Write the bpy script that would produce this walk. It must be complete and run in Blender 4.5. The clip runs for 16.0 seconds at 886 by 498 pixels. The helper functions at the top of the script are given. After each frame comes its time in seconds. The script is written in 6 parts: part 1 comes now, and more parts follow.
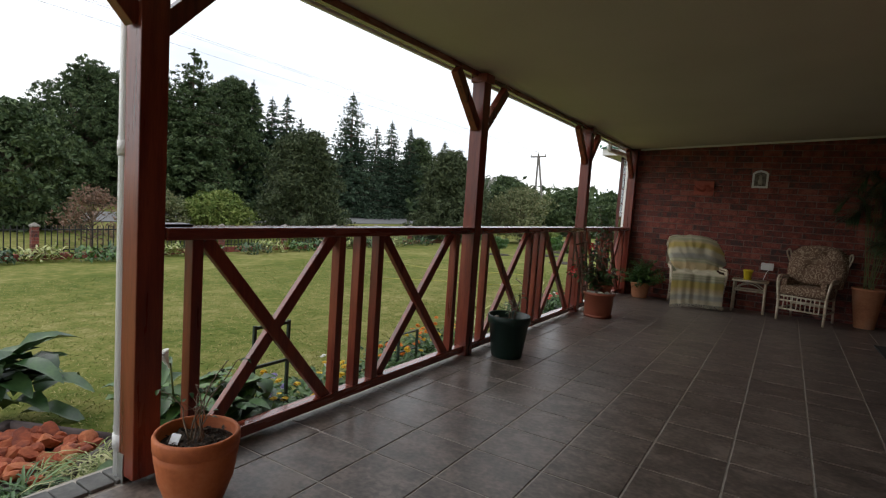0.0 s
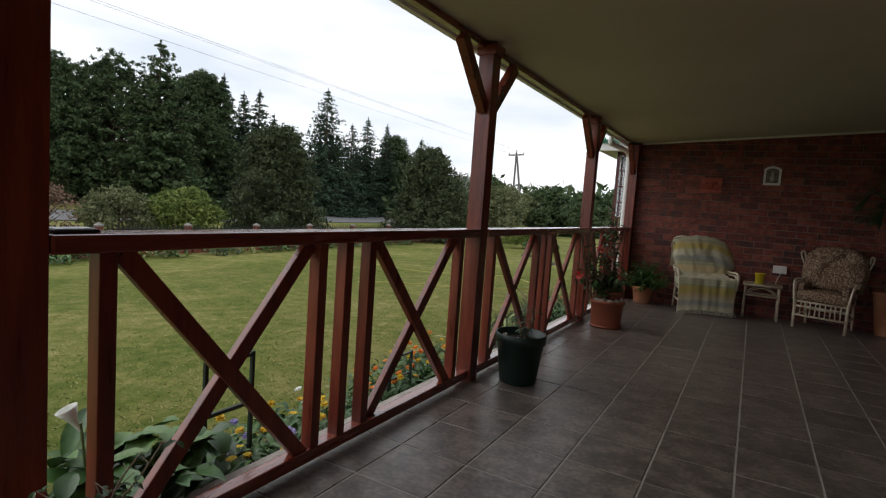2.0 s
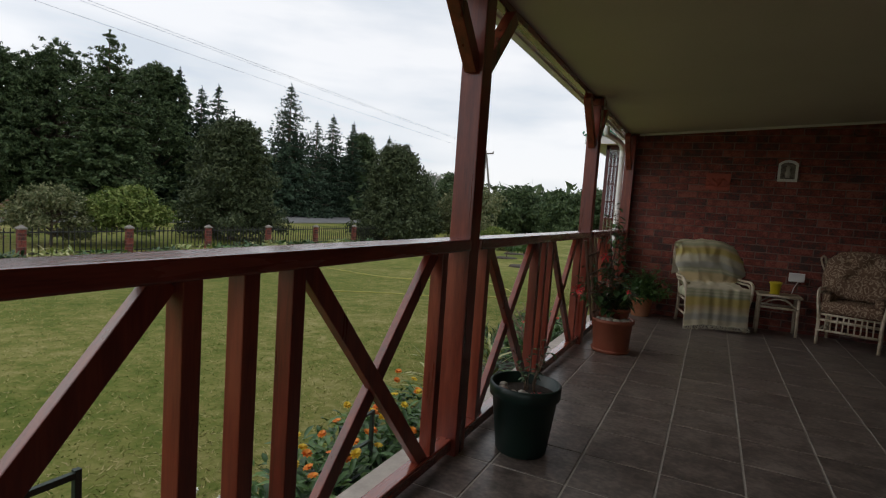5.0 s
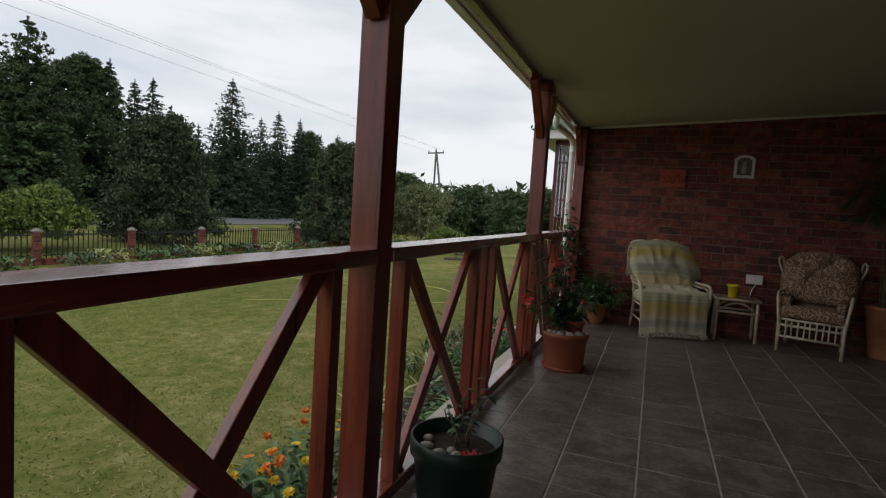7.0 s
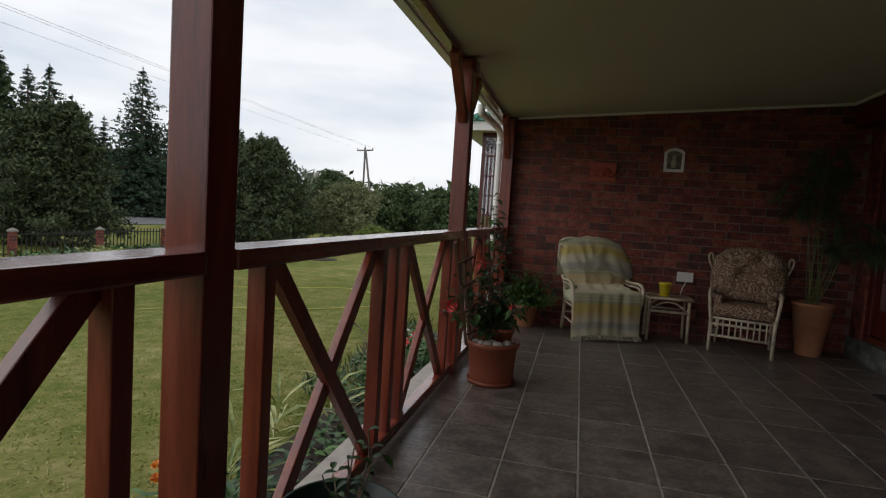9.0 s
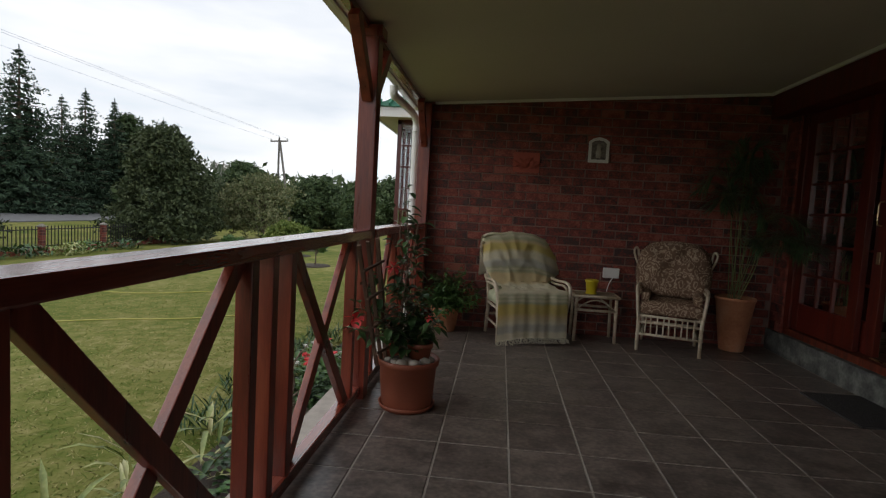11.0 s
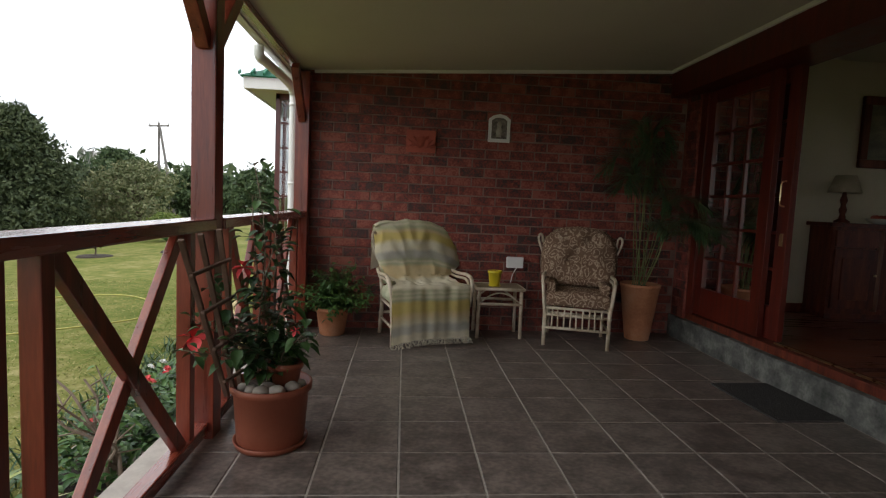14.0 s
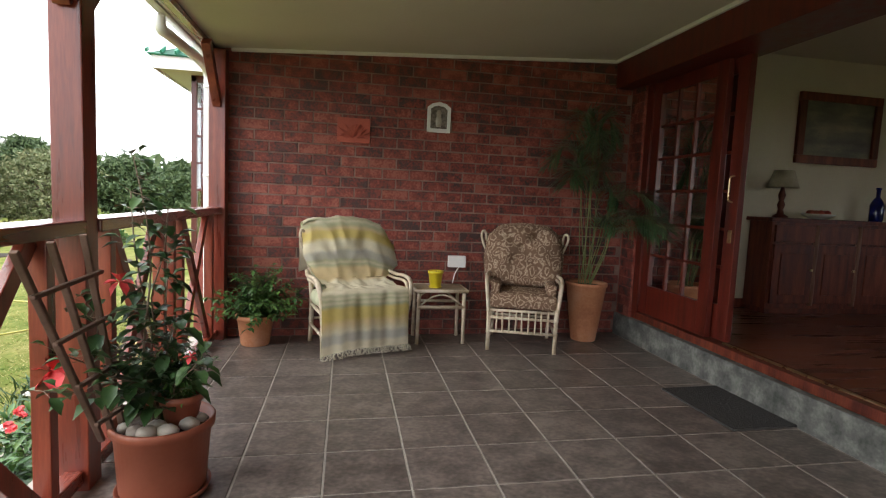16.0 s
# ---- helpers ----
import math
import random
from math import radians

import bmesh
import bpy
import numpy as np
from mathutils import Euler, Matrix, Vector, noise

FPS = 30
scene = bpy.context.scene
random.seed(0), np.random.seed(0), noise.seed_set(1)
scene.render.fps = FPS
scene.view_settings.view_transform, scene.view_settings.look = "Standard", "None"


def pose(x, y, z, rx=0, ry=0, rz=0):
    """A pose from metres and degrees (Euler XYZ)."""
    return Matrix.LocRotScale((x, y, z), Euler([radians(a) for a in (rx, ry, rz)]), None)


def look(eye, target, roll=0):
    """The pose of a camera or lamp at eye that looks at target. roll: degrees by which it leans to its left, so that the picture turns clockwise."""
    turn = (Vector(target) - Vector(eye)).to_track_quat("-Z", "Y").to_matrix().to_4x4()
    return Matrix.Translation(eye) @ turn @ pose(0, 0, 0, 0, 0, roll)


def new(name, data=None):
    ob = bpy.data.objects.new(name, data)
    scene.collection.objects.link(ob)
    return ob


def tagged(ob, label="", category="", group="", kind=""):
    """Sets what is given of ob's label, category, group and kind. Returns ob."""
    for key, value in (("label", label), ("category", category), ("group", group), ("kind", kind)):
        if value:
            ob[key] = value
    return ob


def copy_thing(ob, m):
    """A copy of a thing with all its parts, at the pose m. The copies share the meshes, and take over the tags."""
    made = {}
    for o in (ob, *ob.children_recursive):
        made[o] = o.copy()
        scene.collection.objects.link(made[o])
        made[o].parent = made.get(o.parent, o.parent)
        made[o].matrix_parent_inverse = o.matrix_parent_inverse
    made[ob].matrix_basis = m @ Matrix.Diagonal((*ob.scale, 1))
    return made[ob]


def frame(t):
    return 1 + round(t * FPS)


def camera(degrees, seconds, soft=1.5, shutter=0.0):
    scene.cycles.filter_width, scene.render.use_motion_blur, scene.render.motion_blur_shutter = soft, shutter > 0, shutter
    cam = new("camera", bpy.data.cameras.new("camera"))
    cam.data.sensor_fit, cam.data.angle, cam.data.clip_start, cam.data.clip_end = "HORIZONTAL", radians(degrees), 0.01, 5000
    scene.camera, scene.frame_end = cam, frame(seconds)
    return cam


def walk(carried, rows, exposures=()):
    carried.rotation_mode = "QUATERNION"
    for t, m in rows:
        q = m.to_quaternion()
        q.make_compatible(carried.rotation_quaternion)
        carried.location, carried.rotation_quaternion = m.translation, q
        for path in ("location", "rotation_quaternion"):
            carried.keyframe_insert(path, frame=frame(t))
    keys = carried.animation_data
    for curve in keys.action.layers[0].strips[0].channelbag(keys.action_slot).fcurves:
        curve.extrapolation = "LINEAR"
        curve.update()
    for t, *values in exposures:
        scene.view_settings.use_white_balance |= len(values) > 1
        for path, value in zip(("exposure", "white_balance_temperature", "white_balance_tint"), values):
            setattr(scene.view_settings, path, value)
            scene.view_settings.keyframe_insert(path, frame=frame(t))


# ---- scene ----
cam = camera(79.5, 16.0, 1.2)
PATH = [
    (0, (-0.067, 2.78, 1.231), (-1.143, 4.457, 1.06), 4.0),
    (0.5, (-0.183, 2.924, 1.212), (-1.247, 4.61, 1.043), 4.0),
    (1, (-0.315, 3.052, 1.207), (-1.362, 4.748, 1.039), 4.1),
    (1.5, (-0.461, 3.163, 1.212), (-1.483, 4.873, 1.043), 4.1),
    (2, (-0.597, 3.297, 1.209), (-1.595, 5.022, 1.039), 4.1),
    (2.5, (-0.712, 3.48, 1.188), (-1.695, 5.214, 1.019), 4.1),
    (3, (-0.826, 3.654, 1.175), (-1.8, 5.393, 1.009), 4.0),
    (3.5, (-0.941, 3.812, 1.186), (-1.901, 5.559, 1.021), 4.0),
    (4, (-1.031, 3.944, 1.194), (-1.968, 5.703, 1.028), 4.0),
    (6.5, (-1.275, 4.713, 1.211), (-2.066, 6.544, 1.058), 3.9),
    (7, (-1.293, 4.895, 1.206), (-2.027, 6.749, 1.055), 3.8),
    (7.5, (-1.306, 5.051, 1.197), (-1.996, 6.923, 1.049), 3.8),
    (8, (-1.314, 5.182, 1.194), (-1.96, 7.069, 1.046), 3.7),
    (8.5, (-1.336, 5.339, 1.185), (-1.914, 7.248, 1.04), 3.7),
    (9, (-1.352, 5.468, 1.178), (-1.846, 7.402, 1.04), 3.7),
    (11.5, (-1.392, 6.155, 1.203), (-1.529, 8.145, 1.057), 3.1),
    (12, (-1.389, 6.260, 1.180), (-1.455, 8.254, 1.038), 3.0),
    (12.5, (-1.362, 6.377, 1.152), (-1.370, 8.373, 1.014), 3.0),
    (13, (-1.341, 6.467, 1.158), (-1.294, 8.461, 1.013), 2.8),
    (13.5, (-1.318, 6.556, 1.159), (-1.223, 8.547, 1.001), 2.8),
    (14, (-1.295, 6.656, 1.170), (-1.144, 8.643, 1.002), 2.6),
    (14.5, (-1.288, 6.745, 1.186), (-1.068, 8.725, 1.011), 2.6),
    (15, (-1.274, 6.832, 1.183), (-0.992, 8.805, 1.010), 2.6),
    (15.5, (-1.243, 6.908, 1.182), (-0.923, 8.874, 1.003), 2.6),
    (16, (-1.214, 7.008, 1.191), (-0.851, 8.966, 1.006), 2.6),
]
walk(cam, [(t, look(eye, target, roll)) for t, eye, target, roll in PATH],
     exposures=[(0, 0.14), (1.5, -0.04), (3.5, -0.22), (7, -0.40), (9, -0.30), (11.5, -0.16), (12.5, -0.06), (13, 0.09), (13.5, 0.32), (14, 0.54), (14.5, 0.86), (15, 1.20), (15.5, 1.48), (16, 1.70)])

# ---- world, sun ----
world = bpy.data.worlds.new("overcast_sky")
scene.world = world
world.use_nodes = True
wn, wl = world.node_tree.nodes, world.node_tree.links
wn.clear()
w_out, w_bg = wn.new("ShaderNodeOutputWorld"), wn.new("ShaderNodeBackground")
w_sky = wn.new("ShaderNodeTexSky")
w_sky.sky_type, w_sky.sun_disc = "NISHITA", False
w_sky.sun_elevation, w_sky.sun_rotation = radians(39), radians(-114)
w_scale = wn.new("ShaderNodeVectorMath")
w_scale.operation = "SCALE"
w_scale.inputs["Scale"].default_value = 0.10
w_co, w_map, w_noise = wn.new("ShaderNodeTexCoord"), wn.new("ShaderNodeMapping"), wn.new("ShaderNodeTexNoise")
w_map.inputs["Scale"].default_value = (1.0, 1.0, 4.5)
w_noise.inputs["Scale"].default_value, w_noise.inputs["Detail"].default_value = 2.2, 6
w_ramp = wn.new("ShaderNodeValToRGB")
w_ramp.color_ramp.elements[0].position, w_ramp.color_ramp.elements[0].color = 0.34, (0.87, 0.94, 1.03, 1)
w_ramp.color_ramp.elements[1].position, w_ramp.color_ramp.elements[1].color = 0.56, (1.20, 1.21, 1.24, 1)
w_mix = wn.new("ShaderNodeMix")
w_mix.data_type = "RGBA"
w_mix.inputs["Factor"].default_value = 0.86
wl.new(w_co.outputs["Generated"], w_map.inputs["Vector"])
wl.new(w_map.outputs["Vector"], w_noise.inputs["Vector"])
wl.new(w_noise.outputs["Fac"], w_ramp.inputs["Fac"])
wl.new(w_sky.outputs["Color"], w_scale.inputs[0])
wl.new(w_scale.outputs["Vector"], w_mix.inputs["A"])
wl.new(w_ramp.outputs["Color"], w_mix.inputs["B"])
wl.new(w_mix.outputs["Result"], w_bg.inputs["Color"])
wl.new(w_bg.outputs["Background"], w_out.inputs["Surface"])
w_bg.inputs["Strength"].default_value = 1.08
sun = new("sun", bpy.data.lights.new("sun", "SUN"))
sun.data.energy, sun.data.angle, sun.data.color = 0.9, radians(50), (1.0, 0.97, 0.93)
sun.matrix_world = look((-20, -9, 18), (0, 0, 0))


# ---- materials ----
def material(name, colours, scale=8.0, rough=0.6, metal=0.0, bump=0.2, detail=6.0, fine=60.0, coat=0.0, per_object=0.0, island=0.0, stretch=(1, 1, 1), spec=0.5, rough_var=0.15, fine_w=0.35):
    """Two scales of noise over a colour ramp, with fine relief."""
    m = bpy.data.materials.new(name)
    m.use_nodes = True
    n, l = m.node_tree.nodes, m.node_tree.links
    b = n["Principled BSDF"]
    co, mp = n.new("ShaderNodeTexCoord"), n.new("ShaderNodeMapping")
    mp.inputs["Scale"].default_value = stretch
    n1, n2 = n.new("ShaderNodeTexNoise"), n.new("ShaderNodeTexNoise")
    n1.inputs["Scale"].default_value, n1.inputs["Detail"].default_value = scale, detail
    n2.inputs["Scale"].default_value, n2.inputs["Detail"].default_value = fine, 4
    l.new(co.outputs["Object"], mp.inputs["Vector"])
    spot = mp.outputs["Vector"]
    if per_object:
        # each piece shows a stretch of the pattern of its own
        shift, moved = n.new("ShaderNodeVectorMath"), n.new("ShaderNodeVectorMath")
        shift.operation, moved.operation = "SCALE", "ADD"
        shift.inputs[0].default_value = (37.0, 23.0, 17.0)
        l.new(n.new("ShaderNodeObjectInfo").outputs["Random"], shift.inputs["Scale"])
        l.new(spot, moved.inputs[0])
        l.new(shift.outputs["Vector"], moved.inputs[1])
        spot = moved.outputs["Vector"]
    l.new(spot, n1.inputs["Vector"])
    l.new(spot, n2.inputs["Vector"])
    mixf = n.new("ShaderNodeMath")
    mixf.operation = "MULTIPLY_ADD"
    l.new(n2.outputs["Fac"], mixf.inputs[0])
    mixf.inputs[1].default_value = fine_w
    l.new(n1.outputs["Fac"], mixf.inputs[2])
    fac = n.new("ShaderNodeMath")
    fac.operation = "ADD"
    l.new(mixf.outputs[0], fac.inputs[0])
    fac.inputs[1].default_value = -fine_w / 2
    last = fac.outputs[0]
    if per_object or island:
        src = n.new("ShaderNodeObjectInfo").outputs["Random"] if per_object else n.new("ShaderNodeNewGeometry").outputs["Random Per Island"]
        off = n.new("ShaderNodeMath")
        off.operation = "MULTIPLY_ADD"
        l.new(src, off.inputs[0])
        off.inputs[1].default_value = per_object or island
        l.new(last, off.inputs[2])
        sub = n.new("ShaderNodeMath")
        sub.operation = "SUBTRACT"
        l.new(off.outputs[0], sub.inputs[0])
        sub.inputs[1].default_value = (per_object or island) / 2
        last = sub.outputs[0]
    ramp = n.new("ShaderNodeValToRGB")
    els = ramp.color_ramp.elements
    for i, c in enumerate(colours):
        p = 0.28 + 0.44 * i / max(1, len(colours) - 1)
        e = els[i] if i < 2 else els.new(p)
        e.position, e.color = p, (*c, 1)
    l.new(last, ramp.inputs["Fac"])
    l.new(ramp.outputs["Color"], b.inputs["Base Color"])
    rr = n.new("ShaderNodeMapRange")
    rr.inputs["To Min"].default_value, rr.inputs["To Max"].default_value = max(0.03, rough - rough_var), min(1, rough + rough_var)
    l.new(n1.outputs["Fac"], rr.inputs["Value"])
    l.new(rr.outputs["Result"], b.inputs["Roughness"])
    b.inputs["Metallic"].default_value = metal
    b.inputs["Specular IOR Level"].default_value = spec
    b.inputs["Coat Weight"].default_value, b.inputs["Coat Roughness"].default_value = coat, 0.18
    if bump:
        bp = n.new("ShaderNodeBump")
        bp.inputs["Strength"].default_value, bp.inputs["Distance"].default_value = bump, 0.01
        l.new(fac.outputs[0], bp.inputs["Height"])
        l.new(bp.outputs["Normal"], b.inputs["Normal"])
    return m


def glass_material(name, tint=(1, 1, 1), rough=0.02):
    m = bpy.data.materials.new(name)
    m.use_nodes = True
    n, l = m.node_tree.nodes, m.node_tree.links
    n.clear()
    out, mix, gl, tr, fr = n.new("ShaderNodeOutputMaterial"), n.new("ShaderNodeMixShader"), n.new("ShaderNodeBsdfGlossy"), n.new("ShaderNodeBsdfTransparent"), n.new("ShaderNodeFresnel")
    gl.inputs["Roughness"].default_value = rough
    tr.inputs["Color"].default_value = (*tint, 1)
    fr.inputs["IOR"].default_value = 1.5
    l.new(fr.outputs["Fac"], mix.inputs["Fac"])
    l.new(tr.outputs["BSDF"], mix.inputs[1])
    l.new(gl.outputs["BSDF"], mix.inputs[2])
    l.new(mix.outputs["Shader"], out.inputs["Surface"])
    return m


WOOD = material("red_varnished_wood", [(0.085, 0.014, 0.008), (0.165, 0.027, 0.014), (0.25, 0.052, 0.024)], scale=3.0, rough=0.32, bump=0.08, fine=26, coat=0.25, stretch=(6, 6, 0.6), per_object=0.18)
WOOD_Y = material("red_varnished_wood_lengthwise", [(0.10, 0.018, 0.010), (0.19, 0.034, 0.018), (0.27, 0.06, 0.03)], scale=3.0, rough=0.26, bump=0.08, fine=26, coat=0.85, stretch=(6, 0.6, 6))
DOORWOOD = material("polished_meranti", [(0.050, 0.007, 0.004), (0.092, 0.011, 0.006), (0.125, 0.018, 0.009)], scale=3.0, rough=0.35, bump=0.06, fine=30, coat=0.2, stretch=(6, 6, 0.7))
DARKWOOD = material("dark_furniture_wood", [(0.06, 0.013, 0.008), (0.14, 0.031, 0.016), (0.23, 0.062, 0.032)], scale=3.0, rough=0.5, bump=0.06, fine=30, coat=0.0, spec=0.3, stretch=(6, 6, 0.8), per_object=0.2)
FLOORWOOD = material("polished_floor_boards", [(0.08, 0.02, 0.011), (0.15, 0.04, 0.02), (0.2, 0.06, 0.03)], scale=2.0, rough=0.3, bump=0.05, stretch=(0.6, 8, 6))
TILE = material("slate_look_tile", [(0.076, 0.062, 0.054), (0.138, 0.113, 0.099), (0.225, 0.186, 0.160)], scale=8.0, rough=0.33, rough_var=0.07, bump=0.2, fine=38, fine_w=0.8, per_object=0.10, stretch=(1.0, 1.15, 1), detail=12, spec=0.5)
GROUT = material("tile_grout", [(0.34, 0.31, 0.27), (0.46, 0.42, 0.37)], scale=14, rough=0.9, bump=0.3)
BRICK = material("red_face_brick", [(0.050, 0.024, 0.022), (0.135, 0.032, 0.024), (0.215, 0.042, 0.029), (0.29, 0.095, 0.066)], scale=10, rough=0.75, bump=0.8, fine=60, per_object=0.34, fine_w=0.8)
BRICK_J = material("red_face_brick_joined", [(0.050, 0.024, 0.022), (0.135, 0.032, 0.024), (0.215, 0.042, 0.029), (0.29, 0.095, 0.066)], scale=13, rough=0.75, bump=0.5, fine=85, island=0.30, fine_w=0.6)
MORTAR = material("red_brown_mortar", [(0.14, 0.088, 0.072), (0.205, 0.132, 0.108), (0.28, 0.19, 0.157)], scale=7, rough=0.95, bump=0.6, fine=120)
CEIL = material("cream_ceiling_paint", [(0.56, 0.53, 0.43), (0.62, 0.59, 0.49)], scale=1.2, rough=0.8, bump=0.03)
WHITE = material("white_paint", [(0.72, 0.71, 0.68), (0.80, 0.79, 0.77)], scale=4, rough=0.5, bump=0.03)
PVC = material("white_plastic_pipe", [(0.82, 0.82, 0.81), (0.88, 0.88, 0.87)], scale=5, rough=0.35, bump=0.02)
PLASTER = material("cream_plaster", [(0.60, 0.55, 0.42), (0.68, 0.63, 0.50)], scale=2, rough=0.85, bump=0.06)
CONCRETE = material("bare_concrete", [(0.045, 0.048, 0.042), (0.105, 0.107, 0.096), (0.21, 0.21, 0.19)], scale=9, rough=0.9, bump=0.35, fine=60)
SLATE = material("grey_slate_paving", [(0.06, 0.06, 0.058), (0.11, 0.11, 0.105), (0.18, 0.18, 0.165)], scale=6, rough=0.7, bump=0.3, per_object=0.2)
TERRA = material("terracotta", [(0.40, 0.10, 0.03), (0.54, 0.15, 0.045), (0.60, 0.21, 0.08)], scale=5, rough=0.65, bump=0.08, fine=50)
TERRA_DK = material("plastic_terracotta", [(0.27, 0.075, 0.04), (0.34, 0.10, 0.055)], scale=4, rough=0.5, bump=0.05)
TERRA_PALE = material("pale_weathered_terracotta", [(0.40, 0.15, 0.07), (0.52, 0.22, 0.11), (0.58, 0.30, 0.18)], scale=5, rough=0.75, bump=0.12, fine=50)
GREENPOT = material("dark_green_plastic", [(0.006, 0.022, 0.018), (0.010, 0.034, 0.027)], scale=4, rough=0.42, bump=0.05)
SOIL = material("potting_soil", [(0.02, 0.014, 0.010), (0.06, 0.042, 0.03)], scale=40, rough=0.95, bump=0.9, fine=120)
PEBBLE = material("pale_pebble", [(0.34, 0.30, 0.25), (0.52, 0.48, 0.42)], scale=20, rough=0.7, bump=0.15, per_object=0.3)
CANE = material("pale_cane", [(0.38, 0.29, 0.19), (0.55, 0.46, 0.34), (0.62, 0.55, 0.44)], scale=18, rough=0.5, bump=0.12, fine=60)
LEAF = material("green_leaf", [(0.025, 0.075, 0.014), (0.05, 0.13, 0.025), (0.10, 0.19, 0.04)], scale=9, rough=0.45, bump=0.05, island=0.5)
LEAF_DK = material("dark_green_leaf", [(0.016, 0.048, 0.015), (0.036, 0.09, 0.026), (0.065, 0.13, 0.038)], scale=9, rough=0.42, bump=0.05, island=0.4)
STEM = material("green_stem", [(0.10, 0.14, 0.05), (0.19, 0.22, 0.09)], scale=12, rough=0.6, bump=0.1)
BARK = material("brown_bark", [(0.07, 0.05, 0.035), (0.15, 0.11, 0.08)], scale=14, rough=0.9, bump=0.5)
TWIG = material("woody_rose_twig", [(0.14, 0.10, 0.07), (0.25, 0.19, 0.14)], scale=20, rough=0.8, bump=0.3)
BLACKISH = material("black_metal", [(0.012, 0.012, 0.012), (0.025, 0.025, 0.025)], scale=9, rough=0.5, bump=0.05, metal=0.3)
GREENFRAME = material("dark_green_painted_frame", [(0.008, 0.02, 0.013), (0.015, 0.035, 0.022)], scale=9, rough=0.5, bump=0.05)
BRASS = material("worn_brass", [(0.55, 0.42, 0.22), (0.7, 0.58, 0.36)], scale=20, rough=0.3, metal=1.0, bump=0.03)
MATFIBRE = material("dark_door_mat_fibre", [(0.022, 0.020, 0.019), (0.05, 0.046, 0.043)], scale=60, rough=1.0, bump=0.9, fine=260)
GLASS = glass_material("window_glass")


# ---- mesh helpers ----
def finish(bm, name, mat, smooth=False):
    bmesh.ops.recalc_face_normals(bm, faces=bm.faces[:])
    me = bpy.data.meshes.new(name)
    bm.to_mesh(me)
    bm.free()
    me.materials.append(mat)
    if smooth:
        me.polygons.foreach_set("use_smooth", [True] * len(me.polygons))
    return me


def part(name, bm, mat, parent=None, label="", smooth=False, at=None):
    """One mesh object under a thing or a part (or at top level)."""
    ob = new(name, finish(bm, name, mat, smooth))
    if parent is not None:
        ob.parent = parent
    if at is not None:
        ob.matrix_basis = at
    if label:
        ob["label"] = label
    return ob


def thing(name, label, category, m=None, group="", kind=""):
    ob = new(name)
    ob.empty_display_size = 0.1
    if m is not None:
        ob.matrix_basis = m
    return tagged(ob, label, category, group, kind)


def box(x0, x1, y0, y1, z0, z1, bevel=0.0, bm=None):
    b = bmesh.new()
    r = bmesh.ops.create_cube(b, size=1.0)
    for v in r["verts"]:
        v.co = Vector(((x0 + x1) / 2 + v.co.x * (x1 - x0), (y0 + y1) / 2 + v.co.y * (y1 - y0), (z0 + z1) / 2 + v.co.z * (z1 - z0)))
    if bevel:
        bmesh.ops.bevel(b, geom=b.edges[:], offset=bevel, segments=2, affect="EDGES", profile=0.6)
    if bm is None:
        return b
    me = bpy.data.meshes.new("tmp")
    b.to_mesh(me)
    b.free()
    bm.from_mesh(me)
    bpy.data.meshes.remove(me)
    return bm


def beam(a, b, wide, thick, side=(1, 0, 0), bevel=0.004):
    """A bar from a to b; thick runs along side, wide across it."""
    a, b, s = Vector(a), Vector(b), Vector(side).normalized()
    d = (b - a).normalized()
    s = (s - d * s.dot(d)).normalized()
    u = d.cross(s)
    bm = box(-wide / 2, wide / 2, -thick / 2, thick / 2, 0, (b - a).length, bevel)
    m = Matrix((u, s, d)).transposed().to_4x4()
    m.translation = a
    bm.transform(m)
    return bm


def lathe(profile, seg=32, bm=None):
    bm = bm or bmesh.new()
    rings = []
    for r, z in profile:
        rings.append([bm.verts.new((r * math.cos(2 * math.pi * i / seg), r * math.sin(2 * math.pi * i / seg), z)) for i in range(seg)] if r > 1e-5 else [bm.verts.new((0, 0, z))])
    for a, b in zip(rings, rings[1:]):
        for i in range(seg):
            j = (i + 1) % seg
            f = [a[i % len(a)], a[j % len(a)], b[j % len(b)], b[i % len(b)]]
            f = [v for k, v in enumerate(f) if v not in f[:k]]
            if len(f) > 2:
                bm.faces.new(f)
    return bm


def tube(points, r0, r1=None, seg=6, bm=None):
    """A round bar along points, thinning from r0 to r1."""
    bm = bm or bmesh.new()
    r1 = r0 if r1 is None else r1
    pts = [Vector(p) for p in points]
    ring_prev, n = None, len(pts)
    for i, p in enumerate(pts):
        d = (pts[min(i + 1, n - 1)] - pts[max(i - 1, 0)]).normalized()
        s = d.cross(Vector((0.31, 0.17, 0.93)))
        if s.length < 0.05:
            s = d.cross(Vector((1, 0, 0)))
        s.normalize()
        u = d.cross(s)
        r = r0 + (r1 - r0) * i / max(1, n - 1)
        ring = [bm.verts.new(p + s * (r * math.cos(2 * math.pi * k / seg)) + u * (r * math.sin(2 * math.pi * k / seg))) for k in range(seg)]
        if ring_prev:
            for k in range(seg):
                bm.faces.new((ring_prev[k], ring_prev[(k + 1) % seg], ring[(k + 1) % seg], ring[k]))
        else:
            bm.faces.new(ring[::-1])
        ring_prev = ring
    bm.faces.new(ring_prev)
    return bm


